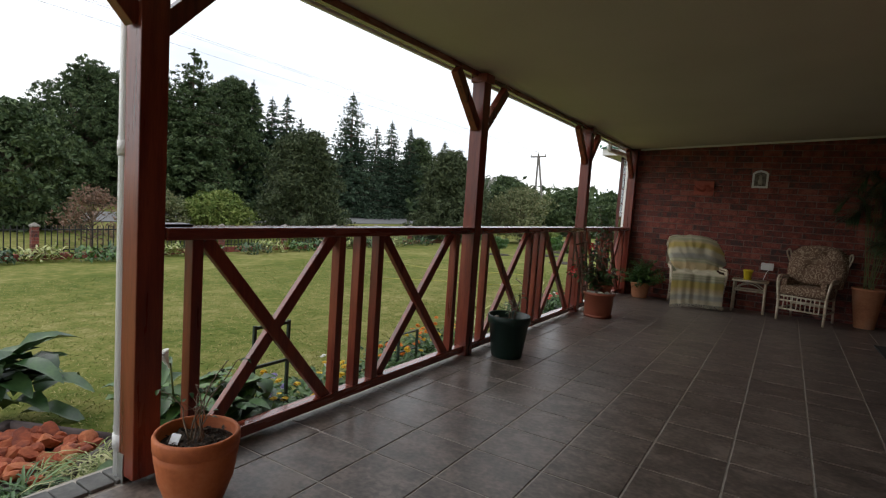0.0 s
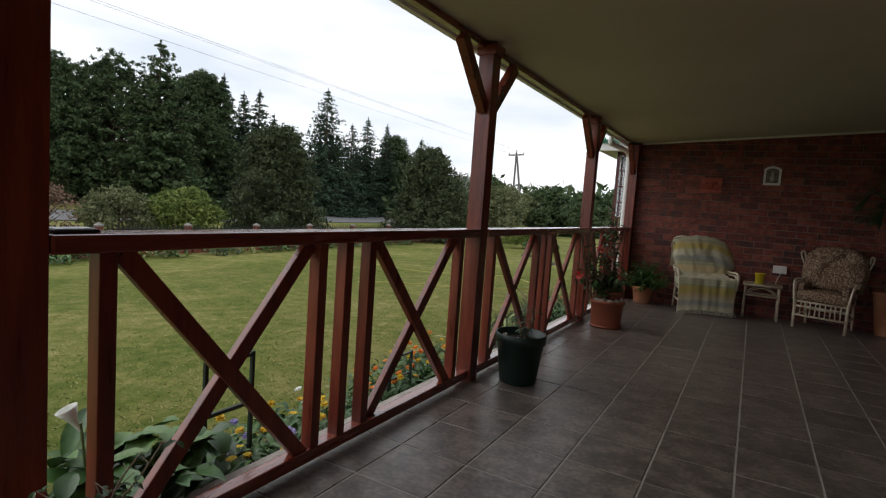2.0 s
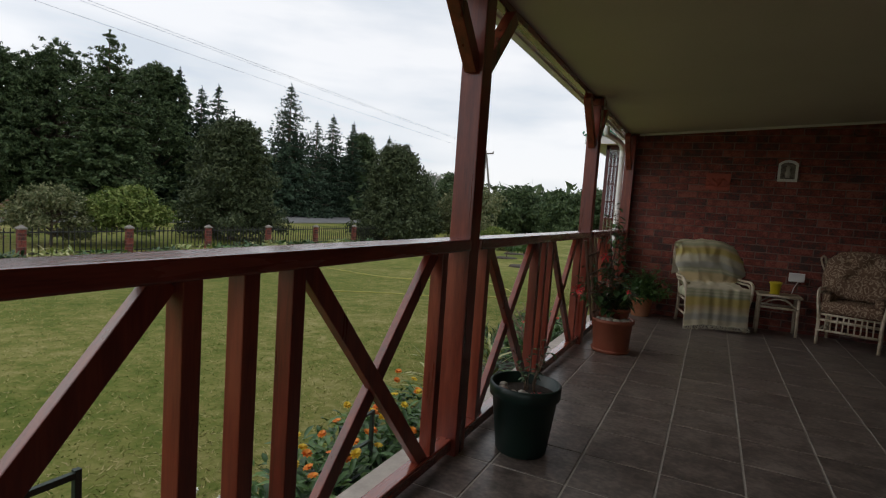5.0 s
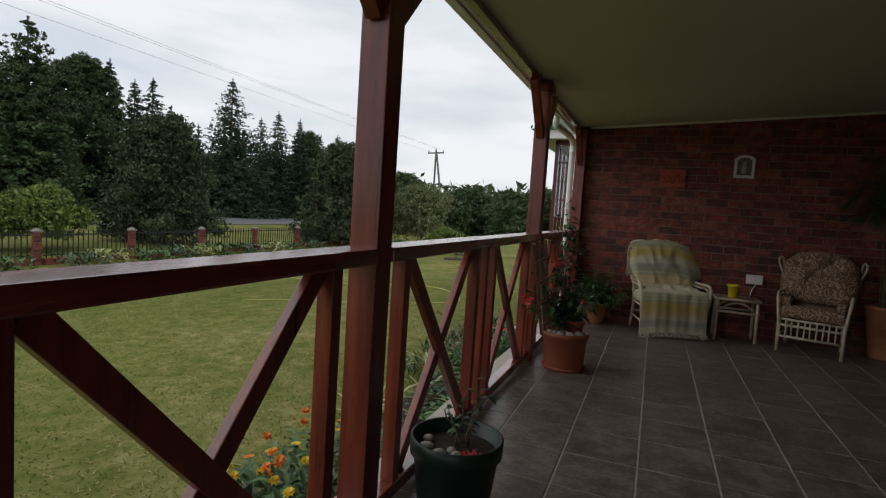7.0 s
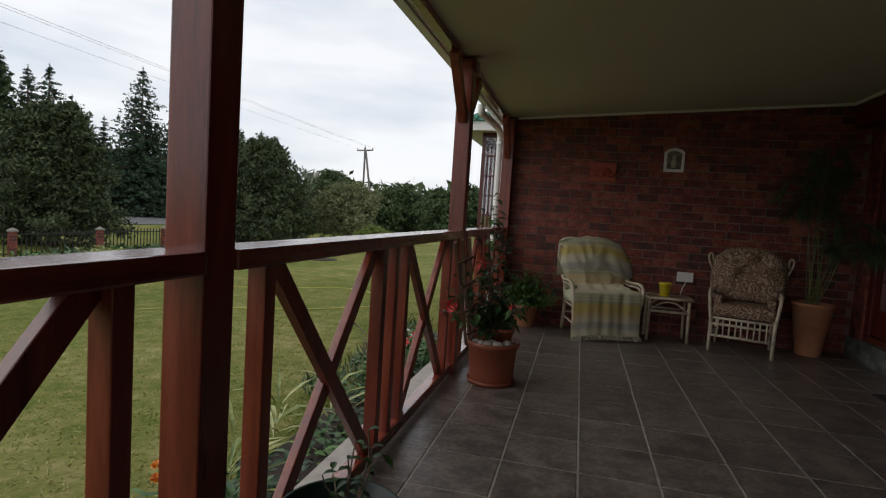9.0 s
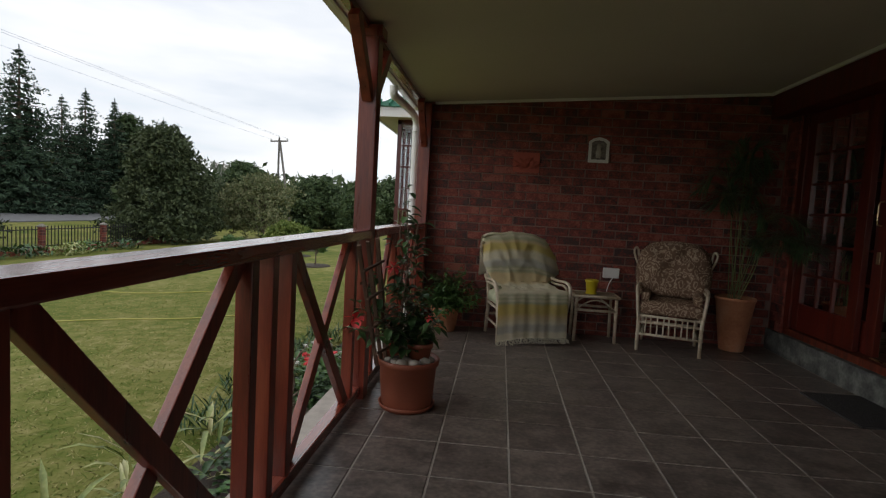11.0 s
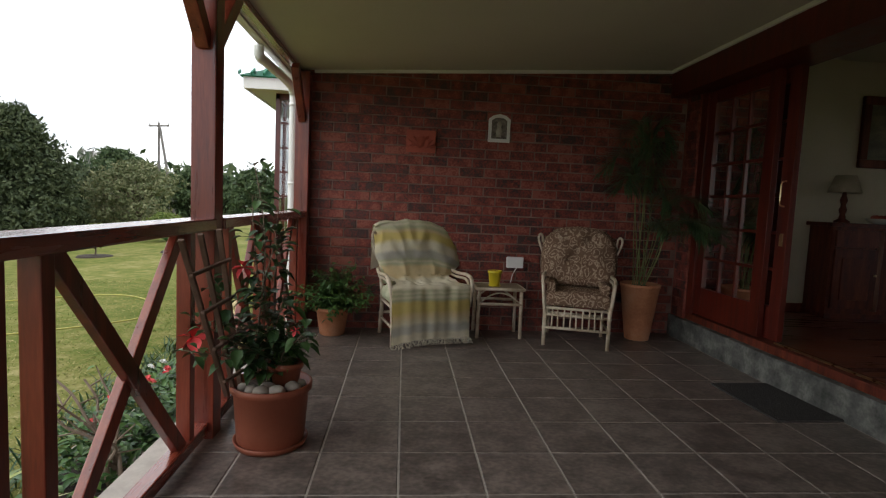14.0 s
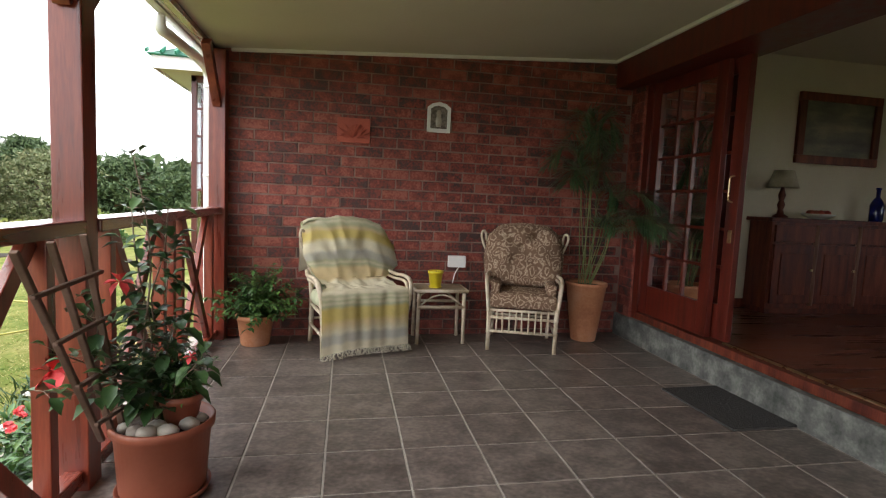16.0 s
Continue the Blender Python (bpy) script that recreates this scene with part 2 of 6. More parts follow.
def curve_points(points, n=6):
    """A smooth run through the points."""
    p = [Vector(q) for q in points]
    p = [p[0] * 2 - p[1]] + p + [p[-1] * 2 - p[-2]]
    out = []
    for i in range(1, len(p) - 2):
        for k in range(n):
            t = k / n
            out.append(0.5 * (2 * p[i] + (p[i + 1] - p[i - 1]) * t + (2 * p[i - 1] - 5 * p[i] + 4 * p[i + 1] - p[i + 2]) * t * t + (3 * p[i] - p[i - 1] - 3 * p[i + 1] + p[i + 2]) * t ** 3))
    out.append(p[-2])
    return out


def raw_mesh(name, verts, faces, mat, parent=None, label=""):
    me = bpy.data.meshes.new(name)
    me.from_pydata([tuple(v) for v in verts], [], [tuple(f) for f in faces])
    me.materials.append(mat)
    ob = new(name, me)
    if parent is not None:
        ob.parent = parent
    if label:
        ob["label"] = label
    return ob


def floor_z(x):
    return 0.009 * (x + 2.25)


def ceil_z(x):
    return 2.290 + 0.060 * (x + 2.117)


# ---- the large structure ----
WALL_Y, DOOR_X, GROUND = 11.52, 1.29, -0.30
RAIL_IN, RAIL_OUT = -2.165, -2.275

# ground: one sheet to the horizon, falling gently away from the house
def ground_z(x):
    if x > -3.2:
        return GROUND
    if x > -15.1:
        return GROUND - 0.51 * (-3.2 - x) / 11.9
    return GROUND - 0.51 + 0.12 * min(1, (-15.1 - x) / 14.0)


GRASS = material("mown_lawn", [(0.066, 0.100, 0.018), (0.118, 0.138, 0.031), (0.188, 0.183, 0.057), (0.29, 0.26, 0.112)], scale=5.0, rough=0.95, bump=1.0, fine=0.35, detail=15, spec=0.05, fine_w=0.8)
for nd in GRASS.node_tree.nodes:
    if nd.type == "TEX_NOISE":
        nd.inputs["Roughness"].default_value = 0.72
bm = bmesh.new()
xs = [-900, -300, -120, -60, -34, -29.1, -20, -15.1, -12, -8, -5, -3.2, -2.5, 0, 10, 60, 900]
ys = [-900, -300, -60, -20, -6, 0, 3, 6, 9, 12, 16, 22, 30, 45, 70, 120, 300, 900]
grid = [[bm.verts.new((x, y, ground_z(x))) for y in ys] for x in xs]
for i in range(len(xs) - 1):
    for j in range(len(ys) - 1):
        bm.faces.new((grid[i][j], grid[i + 1][j], grid[i + 1][j + 1], grid[i][j + 1]))
ground = tagged(part("ground", bm, GRASS), "mown green and straw-coloured lawn", "lawn", kind="structure")

# veranda floor slab, sloping gently to the garden
bm = bmesh.new()
fx = [-2.42 + (DOOR_X + 2.44) * k / 10 for k in range(11)]
fy = [-1.0, 4.0, 8.0, WALL_Y]
top = [[bm.verts.new((x, y, floor_z(x) - 0.0035)) for y in fy] for x in fx]
low = [[bm.verts.new((x, y, -0.42)) for y in fy] for x in fx]
for i in range(len(fx) - 1):
    for j in range(len(fy) - 1):
        bm.faces.new((top[i][j], top[i + 1][j], top[i + 1][j + 1], top[i][j + 1]))
        bm.faces.new((low[i][j], low[i][j + 1], low[i + 1][j + 1], low[i + 1][j]))
for i in range(len(fx) - 1):
    for j in (0, len(fy) - 1):
        bm.faces.new((top[i][j], top[i + 1][j], low[i + 1][j], low[i][j]))
for j in range(len(fy) - 1):
    for i in (0, len(fx) - 1):
        bm.faces.new((top[i][j], top[i][j + 1], low[i][j + 1], low[i][j]))
floor = tagged(part("floor", bm, GROUT), "dark slate-look veranda floor tiles with pale grout", "floor", kind="structure")

# ceiling, sloping down to the garden side, with its eave soffit
bm = bmesh.new()
box(-2.24, DOOR_X + 0.2, -1.0, WALL_Y, 0, 0.05, bm=bm)
for v in bm.verts:
    v.co.z += ceil_z(v.co.x)
ceiling = tagged(part("ceiling", bm, CEIL), "cream painted boarded veranda ceiling", "ceiling", kind="structure")

# back wall: mortar core, with the bricks set into it further down
bm = box(-2.268, DOOR_X + 0.10, WALL_Y + 0.006, WALL_Y + 0.23, -0.4, 2.75)
wall_back = tagged(part("wall_back", bm, MORTAR), "red face brick wall with recessed joints", "wall", kind="structure")
# house wall with the wide door opening
bm = bmesh.new()
box(DOOR_X, DOOR_X + 0.22, 11.30, WALL_Y + 0.005, -0.4, 2.75, bm=bm)
box(DOOR_X, DOOR_X + 0.22, -1.0, 7.82, -0.4, 2.75, bm=bm)
wall_house = tagged(part("wall_house", bm, BRICK_J), "red face brick house wall", "wall", kind="structure")

# plinth under the doors, head beam, edge beam and eave
bm = box(DOOR_X - 0.03, DOOR_X + 0.25, 7.77, WALL_Y - 0.002, 0.0, 0.225, 0.008)
plinth = tagged(part("plinth", bm, CONCRETE), "rough bare concrete plinth below the doors", "plinth", kind="structure")
bm = box(1.12, DOOR_X + 0.20, -1.0, WALL_Y - 0.002, 2.24, ceil_z(1.12) - 0.004, 0.004)
head_beam = tagged(part("trim_head_beam", bm, DOORWOOD), "dark stained wooden beam over the doors", "beam", kind="structure")
bm = box(RAIL_OUT, RAIL_OUT + 0.05, -1.0, WALL_Y - 0.002, 2.238, ceil_z(-2.25) - 0.002, 0.004)
edge_beam = tagged(part("trim_edge_beam", bm, WOOD_Y), "dark red edge beam along the ceiling", "beam", kind="structure")
bm = box(-2.315, RAIL_OUT - 0.002, -1.6, WALL_Y + 0.25, 2.255, 2.275)
soffit = tagged(part("trim_soffit", bm, WHITE), "white painted eave soffit", "soffit", kind="structure")
bm = box(-2.335, -2.317, -1.6, WALL_Y + 0.25, 2.24, 2.40, 0.003)
fascia = tagged(part("trim_fascia", bm, WHITE), "white fascia board", "fascia", kind="structure")
bm = bmesh.new()
for (xa, za), (xb, zb) in (((-2.338, 2.36), (-2.34, 2.272)), ((-2.34, 2.272), (-2.395, 2.262)), ((-2.395, 2.262), (-2.42, 2.29)), ((-2.42, 2.29), (-2.42, 2.36))):
    vs = [bm.verts.new(c) for c in ((xa, -1.6, za), (xb, -1.6, zb), (xb, 11.9, zb), (xa, 11.9, za))]
    bm.faces.new(vs)
bmesh.ops.remove_doubles(bm, verts=bm.verts[:], dist=0.0005)
bmesh.ops.solidify(bm, geom=bm.faces[:], thickness=0.004)
gutter = tagged(part("gutter", bm, PVC), "white rain gutter along the eave", "gutter", kind="structure")
bm = bmesh.new()
vs = [bm.verts.new(c) for c in ((-2.36, -1.6, 2.41), (5.5, -1.6, 4.0), (5.5, 11.75, 4.0), (-2.36, 11.75, 2.41))]
bm.faces.new(vs)
bmesh.ops.solidify(bm, geom=bm.faces[:], thickness=0.05)
ROOF = material("green_roof_sheet", [(0.02, 0.16, 0.09), (0.04, 0.24, 0.14)], scale=3, rough=0.45, bump=0.05)
roof = tagged(part("roof", bm, ROOF), "green metal sheet roof", "roof", kind="structure")

# cornice strips where the ceiling meets the wall and the head beam
bm = box(-2.12, 1.12, WALL_Y - 0.03, WALL_Y - 0.004, -0.028, -0.001, 0.004)
for v in bm.verts:
    v.co.z += ceil_z(v.co.x)
tagged(part("trim_cornice_wall", bm, WHITE), "narrow white cornice strip", "cornice", kind="structure")
zc = ceil_z(1.105)
tagged(part("trim_cornice_beam", box(1.093, 1.118, -1.0, WALL_Y - 0.032, zc - 0.03, zc - 0.002, 0.004), WHITE), "narrow white cornice strip", "cornice", kind="structure")

# ---- posts ----
POST = 0.11
post_y = [3.864, 6.492, 9.19]


def veranda_post(y0, first=False):
    base = thing("veranda_post", "square dark red varnished timber veranda post with knee braces", "post", pose((RAIL_IN + RAIL_OUT) / 2, y0 + POST / 2, 0), group="veranda posts")
    h = POST / 2
    part("shaft", box(-h, h, -h, h, 0.03 if first else -0.02, 2.25, 0.005), WOOD, base)
    part("cap", box(-h - 0.012, h + 0.02, -h - 0.012, h + 0.012, 2.195, 2.262, 0.004), WOOD, base)
    for s in (-1, 1):
        part("knee_brace", beam((0, s * (h - 0.01), 1.84), (0, s * 0.40, 2.215), 0.075, 0.06), WOOD, base)
    return base


for i, y in enumerate(post_y):
    veranda_post(y, i == 0)
# half post at the brick wall
base = thing("veranda_post", "dark red timber half post fixed to the brick wall", "post", pose(-2.20, WALL_Y - 0.07, 0), group="veranda posts")
part("shaft", box(-0.06, 0.06, -0.05, 0.068, -0.02, 2.25, 0.005), WOOD, base)
part("knee_brace", beam((0, -0.04, 1.84), (0, -0.38, 2.215), 0.075, 0.06), WOOD, base)
# galvanised shoe of the first post
bm = box(RAIL_OUT - 0.004, RAIL_OUT + 0.04, 3.860, 3.864, -0.05, 0.12, 0.001)
tagged(part("post_shoe", bm, material("galvanised_strap", [(0.3, 0.3, 0.29), (0.45, 0.45, 0.44)], scale=20, rough=0.45, metal=0.8, bump=0.1)), "galvanised steel strap at the foot of the post", "bracket")

# ---- balustrade bays ----
RAIL_MID = (RAIL_IN + RAIL_OUT) / 2


def balustrade(ya, yb, ups):
    b = thing("balustrade", "dark red timber balustrade bay with crossed braces and uprights", "railing", pose(RAIL_MID, ya, 0), group="veranda balustrade")
    ln = yb - ya
    part("top_rail", box(-0.062, 0.066, 0.002, ln - 0.002, 1.002, 1.056, 0.007), WOOD_Y, b)
    part("bottom_rail", box(-0.030, 0.036, 0.002, ln - 0.002, 0.028, 0.085, 0.006), WOOD_Y, b)
    for u in ups:
        part("baluster", box(-0.03, 0.030, u - 0.026, u + 0.026, 0.084, 1.003, 0.004), WOOD, b)
    for u0, u1 in ((ups[0] + 0.04, ups[1] - 0.04), (ups[3] + 0.04, ups[4] - 0.04)):
        part("cross_brace", beam((0.004, u0 + 0.005, 0.998), (0.004, u1 - 0.005, 0.048), 0.064, 0.034), WOOD, b)
        part("cross_brace", beam((-0.014, u0 + 0.005, 0.048), (-0.014, u1 - 0.005, 0.998), 0.064, 0.034), WOOD, b)
    return b


balustrade(post_y[0] + POST, post_y[1], (0.162, 1.056, 1.229, 1.404, 2.327))
balustrade(post_y[1] + POST, post_y[2], (0.203, 1.131, 1.294, 1.468, 2.402))
balustrade(post_y[2] + POST, WALL_Y - 0.125, (0.20, 0.87, 1.04, 1.21, 1.955))

plate = thing("rail_plate", "flat dark metal plate with pale rim lying on the rail end", "metal plate", pose(-2.228, 4.05, 1.0565, 0, 0, 4))
part("plate", box(-0.036, 0.036, -0.062, 0.062, 0, 0.010, 0.003), BLACKISH, plate)
part("rim", box(-0.030, 0.030, -0.055, 0.055, 0.0095, 0.0125, 0.001), material("dull_steel_rim", [(0.22, 0.22, 0.23), (0.38, 0.38, 0.39)], scale=20, rough=0.4, metal=0.7, bump=0.05), plate, "dull steel top")

# ---- sliding glazed doors ----
door_1 = tagged(part("door_1", box(DOOR_X + 0.02, DOOR_X + 0.15, 7.82, 11.30, 0.225, 0.285, 0.006), DARKWOOD), "open red timber sliding door with small glazed panes", "door", kind="structure")
part("door_frame", box(DOOR_X + 0.015, DOOR_X + 0.15, 11.21, 11.30, 0.285, 2.24, 0.004), DOORWOOD, door_1)
part("door_frame", box(DOOR_X + 0.015, DOOR_X + 0.15, 7.82, 7.91, 0.285, 2.24, 0.004), DOORWOOD, door_1)
part("door_track", box(DOOR_X + 0.075, DOOR_X + 0.095, 7.92, 10.2, 0.286, 0.296), BRASS, door_1, "worn brass door track")


def glazed_leaf(x, y0, y1, handle=False):
    z0, z1, st, bot = 0.30, 2.235, 0.11, 0.24
    leaf = part("door_leaf", box(x, x + 0.045, y0, y0 + st, z0, z1, 0.004), DOORWOOD, door_1)
    part("stile", box(x, x + 0.045, y1 - st, y1, z0, z1, 0.004), DOORWOOD, leaf)
    part("bottom_panel", box(x + 0.002, x + 0.043, y0 + st, y1 - st, z0, z0 + bot, 0.003), DOORWOOD, leaf)
    part("top_panel", box(x + 0.002, x + 0.043, y0 + st, y1 - st, z1 - 0.10, z1, 0.003), DOORWOOD, leaf)
    cols, rows = 3, 6
    gy0, gy1, gz0, gz1 = y0 + st, y1 - st, z0 + bot, z1 - 0.10
    for c in range(1, cols):
        u = gy0 + (gy1 - gy0) * c / cols
        part("glazing_bar", box(x + 0.008, x + 0.037, u - 0.011, u + 0.011, gz0, gz1), DOORWOOD, leaf)
    for r in range(1, rows):
        u = gz0 + (gz1 - gz0) * r / rows
        part("glazing_bar", box(x + 0.010, x + 0.035, gy0, gy1, u - 0.011, u + 0.011), DOORWOOD, leaf)
    for c in range(cols):
        for r in range(rows):
            a, b2 = gy0 + (gy1 - gy0) * c / cols, gy0 + (gy1 - gy0) * (c + 1) / cols
            p, q = gz0 + (gz1 - gz0) * r / rows, gz0 + (gz1 - gz0) * (r + 1) / rows
            pane = raw_mesh("pane", ((x + 0.022, a, p), (x + 0.022, b2, p), (x + 0.022, b2, q), (x + 0.022, a, q)), ((0, 1, 2, 3),), GLASS, leaf)
            pane.visible_shadow = False
    if handle:
        hy = y0 + 0.05
        part("handle", tube(curve_points([(x - 0.002, hy, 1.44), (x - 0.035, hy, 1.425), (x - 0.038, hy, 1.35), (x - 0.035, hy, 1.275), (x - 0.002, hy, 1.26)]), 0.006, seg=8), BRASS, leaf, "worn brass pull handle", True)
        part("lock_plate", box(x - 0.004, x, hy - 0.018, hy + 0.018, 0.98, 1.07, 0.002), BRASS, leaf, "brass lock plate")
    return leaf


glazed_leaf(DOOR_X + 0.03, 10.33, 11.21)
glazed_leaf(DOOR_X + 0.085, 10.19, 11.07, True)
glazed_leaf(DOOR_X + 0.03, 7.91, 8.70)
# net curtain drawn behind the glazed leaves
CURTAIN = material("white_net_curtain", [(0.80, 0.80, 0.78), (0.88, 0.88, 0.86)], scale=10, rough=0.9, bump=0.1)
bm = bmesh.new()
prev = None
for k in range(61):
    y = 10.50 + 1.0 * k / 60
    x = DOOR_X + 0.20 + 0.018 * math.sin(k * 1.3) + 0.008 * math.sin(k * 0.41 + 1)
    cur = [bm.verts.new((x, y, 0.32)), bm.verts.new((x, y, 2.16))]
    if prev:
        bm.faces.new((prev[0], cur[0], cur[1], prev[1]))
    prev = cur
c_n, c_l = CURTAIN.node_tree.nodes, CURTAIN.node_tree.links
c_mix, c_tr = c_n.new("ShaderNodeMixShader"), c_n.new("ShaderNodeBsdfTranslucent")
c_tr.inputs["Color"].default_value, c_mix.inputs["Fac"].default_value = (0.85, 0.85, 0.83, 1), 0.6
c_l.new(c_n["Principled BSDF"].outputs["BSDF"], c_mix.inputs[1])
c_l.new(c_tr.outputs["BSDF"], c_mix.inputs[2])
c_l.new(c_mix.outputs["Shader"], c_n["Material Output"].inputs["Surface"])
tagged(part("curtain", bm, CURTAIN, smooth=True), "white net curtain gathered behind the glazed door", "curtain")

# ---- the room seen through the doors ----
bm = box(DOOR_X + 0.15, 6.2, 4.5, 11.56, 0.12, 0.272)
room_floor = tagged(part("floor_room", bm, FLOORWOOD), "polished dark red wooden floor of the room", "floor", kind="structure")
tagged(part("wall_room_end", box(DOOR_X + 0.22, 6.2, 11.56, 11.74, 0.12, 2.85), PLASTER), "cream plastered wall of the room", "wall", kind="structure")
bm = box(6.2, 6.4, 4.3, 6.7, 0.12, 2.85)
box(6.2, 6.4, 8.9, 11.74, 0.2, 2.95, bm=bm)
box(6.2, 6.4, 6.7, 8.9, 0.12, 1.1, bm=bm)
box(6.2, 6.4, 6.7, 8.9, 2.25, 2.85, bm=bm)
tagged(part("wall_room_side", bm, PLASTER), "cream plastered wall of the room", "wall", kind="structure")
tagged(part("wall_room_near", box(DOOR_X + 0.22, 6.2, 4.3, 4.5, 0.12, 2.85), PLASTER), "cream plastered wall of the room", "wall", kind="structure")
tagged(part("ceiling_room", box(DOOR_X + 0.22, 6.4, 4.3, 11.74, 2.70, 2.8), CEIL), "cream ceiling of the room", "ceiling", kind="structure")
tagged(part("baseboard", box(DOOR_X + 0.22, 2.70, 11.545, 11.558, 0.272, 0.36, 0.003), DARKWOOD), "dark wooden skirting board", "skirting", kind="structure")

PILASTER = material("worn_brown_wood", [(0.14, 0.06, 0.035), (0.26, 0.12, 0.07)], scale=6, rough=0.45, bump=0.06, stretch=(6, 6, 0.8))
sideboard = thing("sideboard", "dark polished wooden sideboard with panelled doors", "sideboard", pose(2.58, 11.22, 0.272) @ Matrix.Diagonal((1.02, 0.95, 1.02, 1)))
part("carcass", box(0.03, 1.87, 0.03, 0.32, 0.05, 0.84, 0.004), DARKWOOD, sideboard)
part("top", box(0, 1.9, 0, 0.34, 0.84, 0.875, 0.008), DARKWOOD, sideboard)
part("plinth", box(0.05, 1.85, 0.05, 0.31, 0, 0.06, 0.003), DARKWOOD, sideboard)
for k in range(4):
    x0 = 0.06 + 0.455 * k
    d = part("drawer", box(x0, x0 + 0.42, 0.008, 0.03, 0.66, 0.81, 0.006), DARKWOOD, sideboard)
    d = part("cupboard_door", box(x0, x0 + 0.42, 0.008, 0.03, 0.10, 0.64, 0.006), DARKWOOD, sideboard)
    part("panel", box(x0 + 0.07, x0 + 0.35, -0.002, 0.009, 0.18, 0.56, 0.006), DARKWOOD, d)
    part("knob", box(x0 + 0.385, x0 + 0.405, -0.015, 0.009, 0.40, 0.42, 0.004), BRASS, d, "small brass knob")
    if k:
        part("pilaster", lathe([(0.0, 0.08), (0.022, 0.08), (0.026, 0.2), (0.02, 0.4), (0.026, 0.6), (0.022, 0.82), (0, 0.82)], 12), PILASTER, sideboard, "turned half column", True, pose(x0 - 0.018, 0.02, 0))

lamp = thing("table_lamp", "table lamp with turned dark wooden base and pale shade", "lamp", pose(2.82, 11.40, 1.165))
part("stand", lathe([(0, 0), (0.065, 0), (0.065, 0.015), (0.03, 0.035), (0.022, 0.08), (0.034, 0.12), (0.02, 0.16), (0.032, 0.21), (0.02, 0.25), (0.012, 0.30), (0, 0.30)], 16), DARKWOOD, lamp, smooth=True)
SHADE = material("pale_lampshade_cloth", [(0.42, 0.37, 0.27), (0.52, 0.46, 0.35)], scale=20, rough=0.9, bump=0.1)
part("shade", lathe([(0.13, 0.28), (0.135, 0.28), (0.085, 0.44), (0.08, 0.44), (0.13, 0.28)], 20), SHADE, lamp, smooth=True)

bowl = thing("fruit_bowl", "white bowl heaped with red fruit on the sideboard", "bowl", pose(3.22, 11.38, 1.165))
part("bowl", lathe([(0, 0), (0.06, 0), (0.13, 0.035), (0.14, 0.05), (0.132, 0.05), (0.055, 0.012), (0, 0.012)], 20), WHITE, bowl, smooth=True)
FRUIT = material("red_fruit_skin", [(0.35, 0.03, 0.02), (0.5, 0.07, 0.04)], scale=10, rough=0.4, bump=0.03)
for k in range(6):
    a = k * 1.047
    bm = bmesh.new()
    bmesh.ops.create_icosphere(bm, subdivisions=2, radius=0.034)
    for v in bm.verts:
        v.co.z *= 0.9
    part("fruit", bm, FRUIT, bowl, smooth=True, at=pose(0.07 * math.cos(a), 0.07 * math.sin(a), 0.055))
BLUEGLASS = material("cobalt_blue_glass", [(0.004, 0.008, 0.10), (0.008, 0.014, 0.17)], scale=5, rough=0.1, bump=0)
tagged(part("bottle", lathe([(0, 0), (0.055, 0), (0.06, 0.02), (0.06, 0.16), (0.045, 0.20), (0.018, 0.24), (0.018, 0.31), (0.024, 0.31), (0.024, 0.33), (0, 0.33)], 20), BLUEGLASS, smooth=True, at=pose(3.90, 11.40, 1.165)), "cobalt blue glass bottle on the sideboard", "bottle")

picture = thing("framed_picture", "landscape painting in a broad dark frame on the cream wall", "picture", pose(3.04, 11.558, 1.70) @ Matrix.Diagonal((1.02, 1, 1.06, 1)))
for nm, bx in (("frame", (0, 0.92, -0.04, 0, 0, 0.075)), ("frame", (0, 0.92, -0.04, 0, 0.565, 0.64)), ("frame", (0, 0.075, -0.04, 0, 0.075, 0.565)), ("frame", (0.845, 0.92, -0.04, 0, 0.075, 0.565))):
    part(nm, box(*bx, 0.008), DARKWOOD, picture)
CANVAS = material("dim_landscape_canvas", [(0.05, 0.048, 0.04), (0.14, 0.125, 0.09), (0.30, 0.27, 0.17)], scale=2.2, rough=0.5, bump=0.05, stretch=(1.0, 1, 3.5))
part("canvas", box(0.07, 0.85, -0.018, -0.006, 0.07, 0.57), CANVAS, picture)


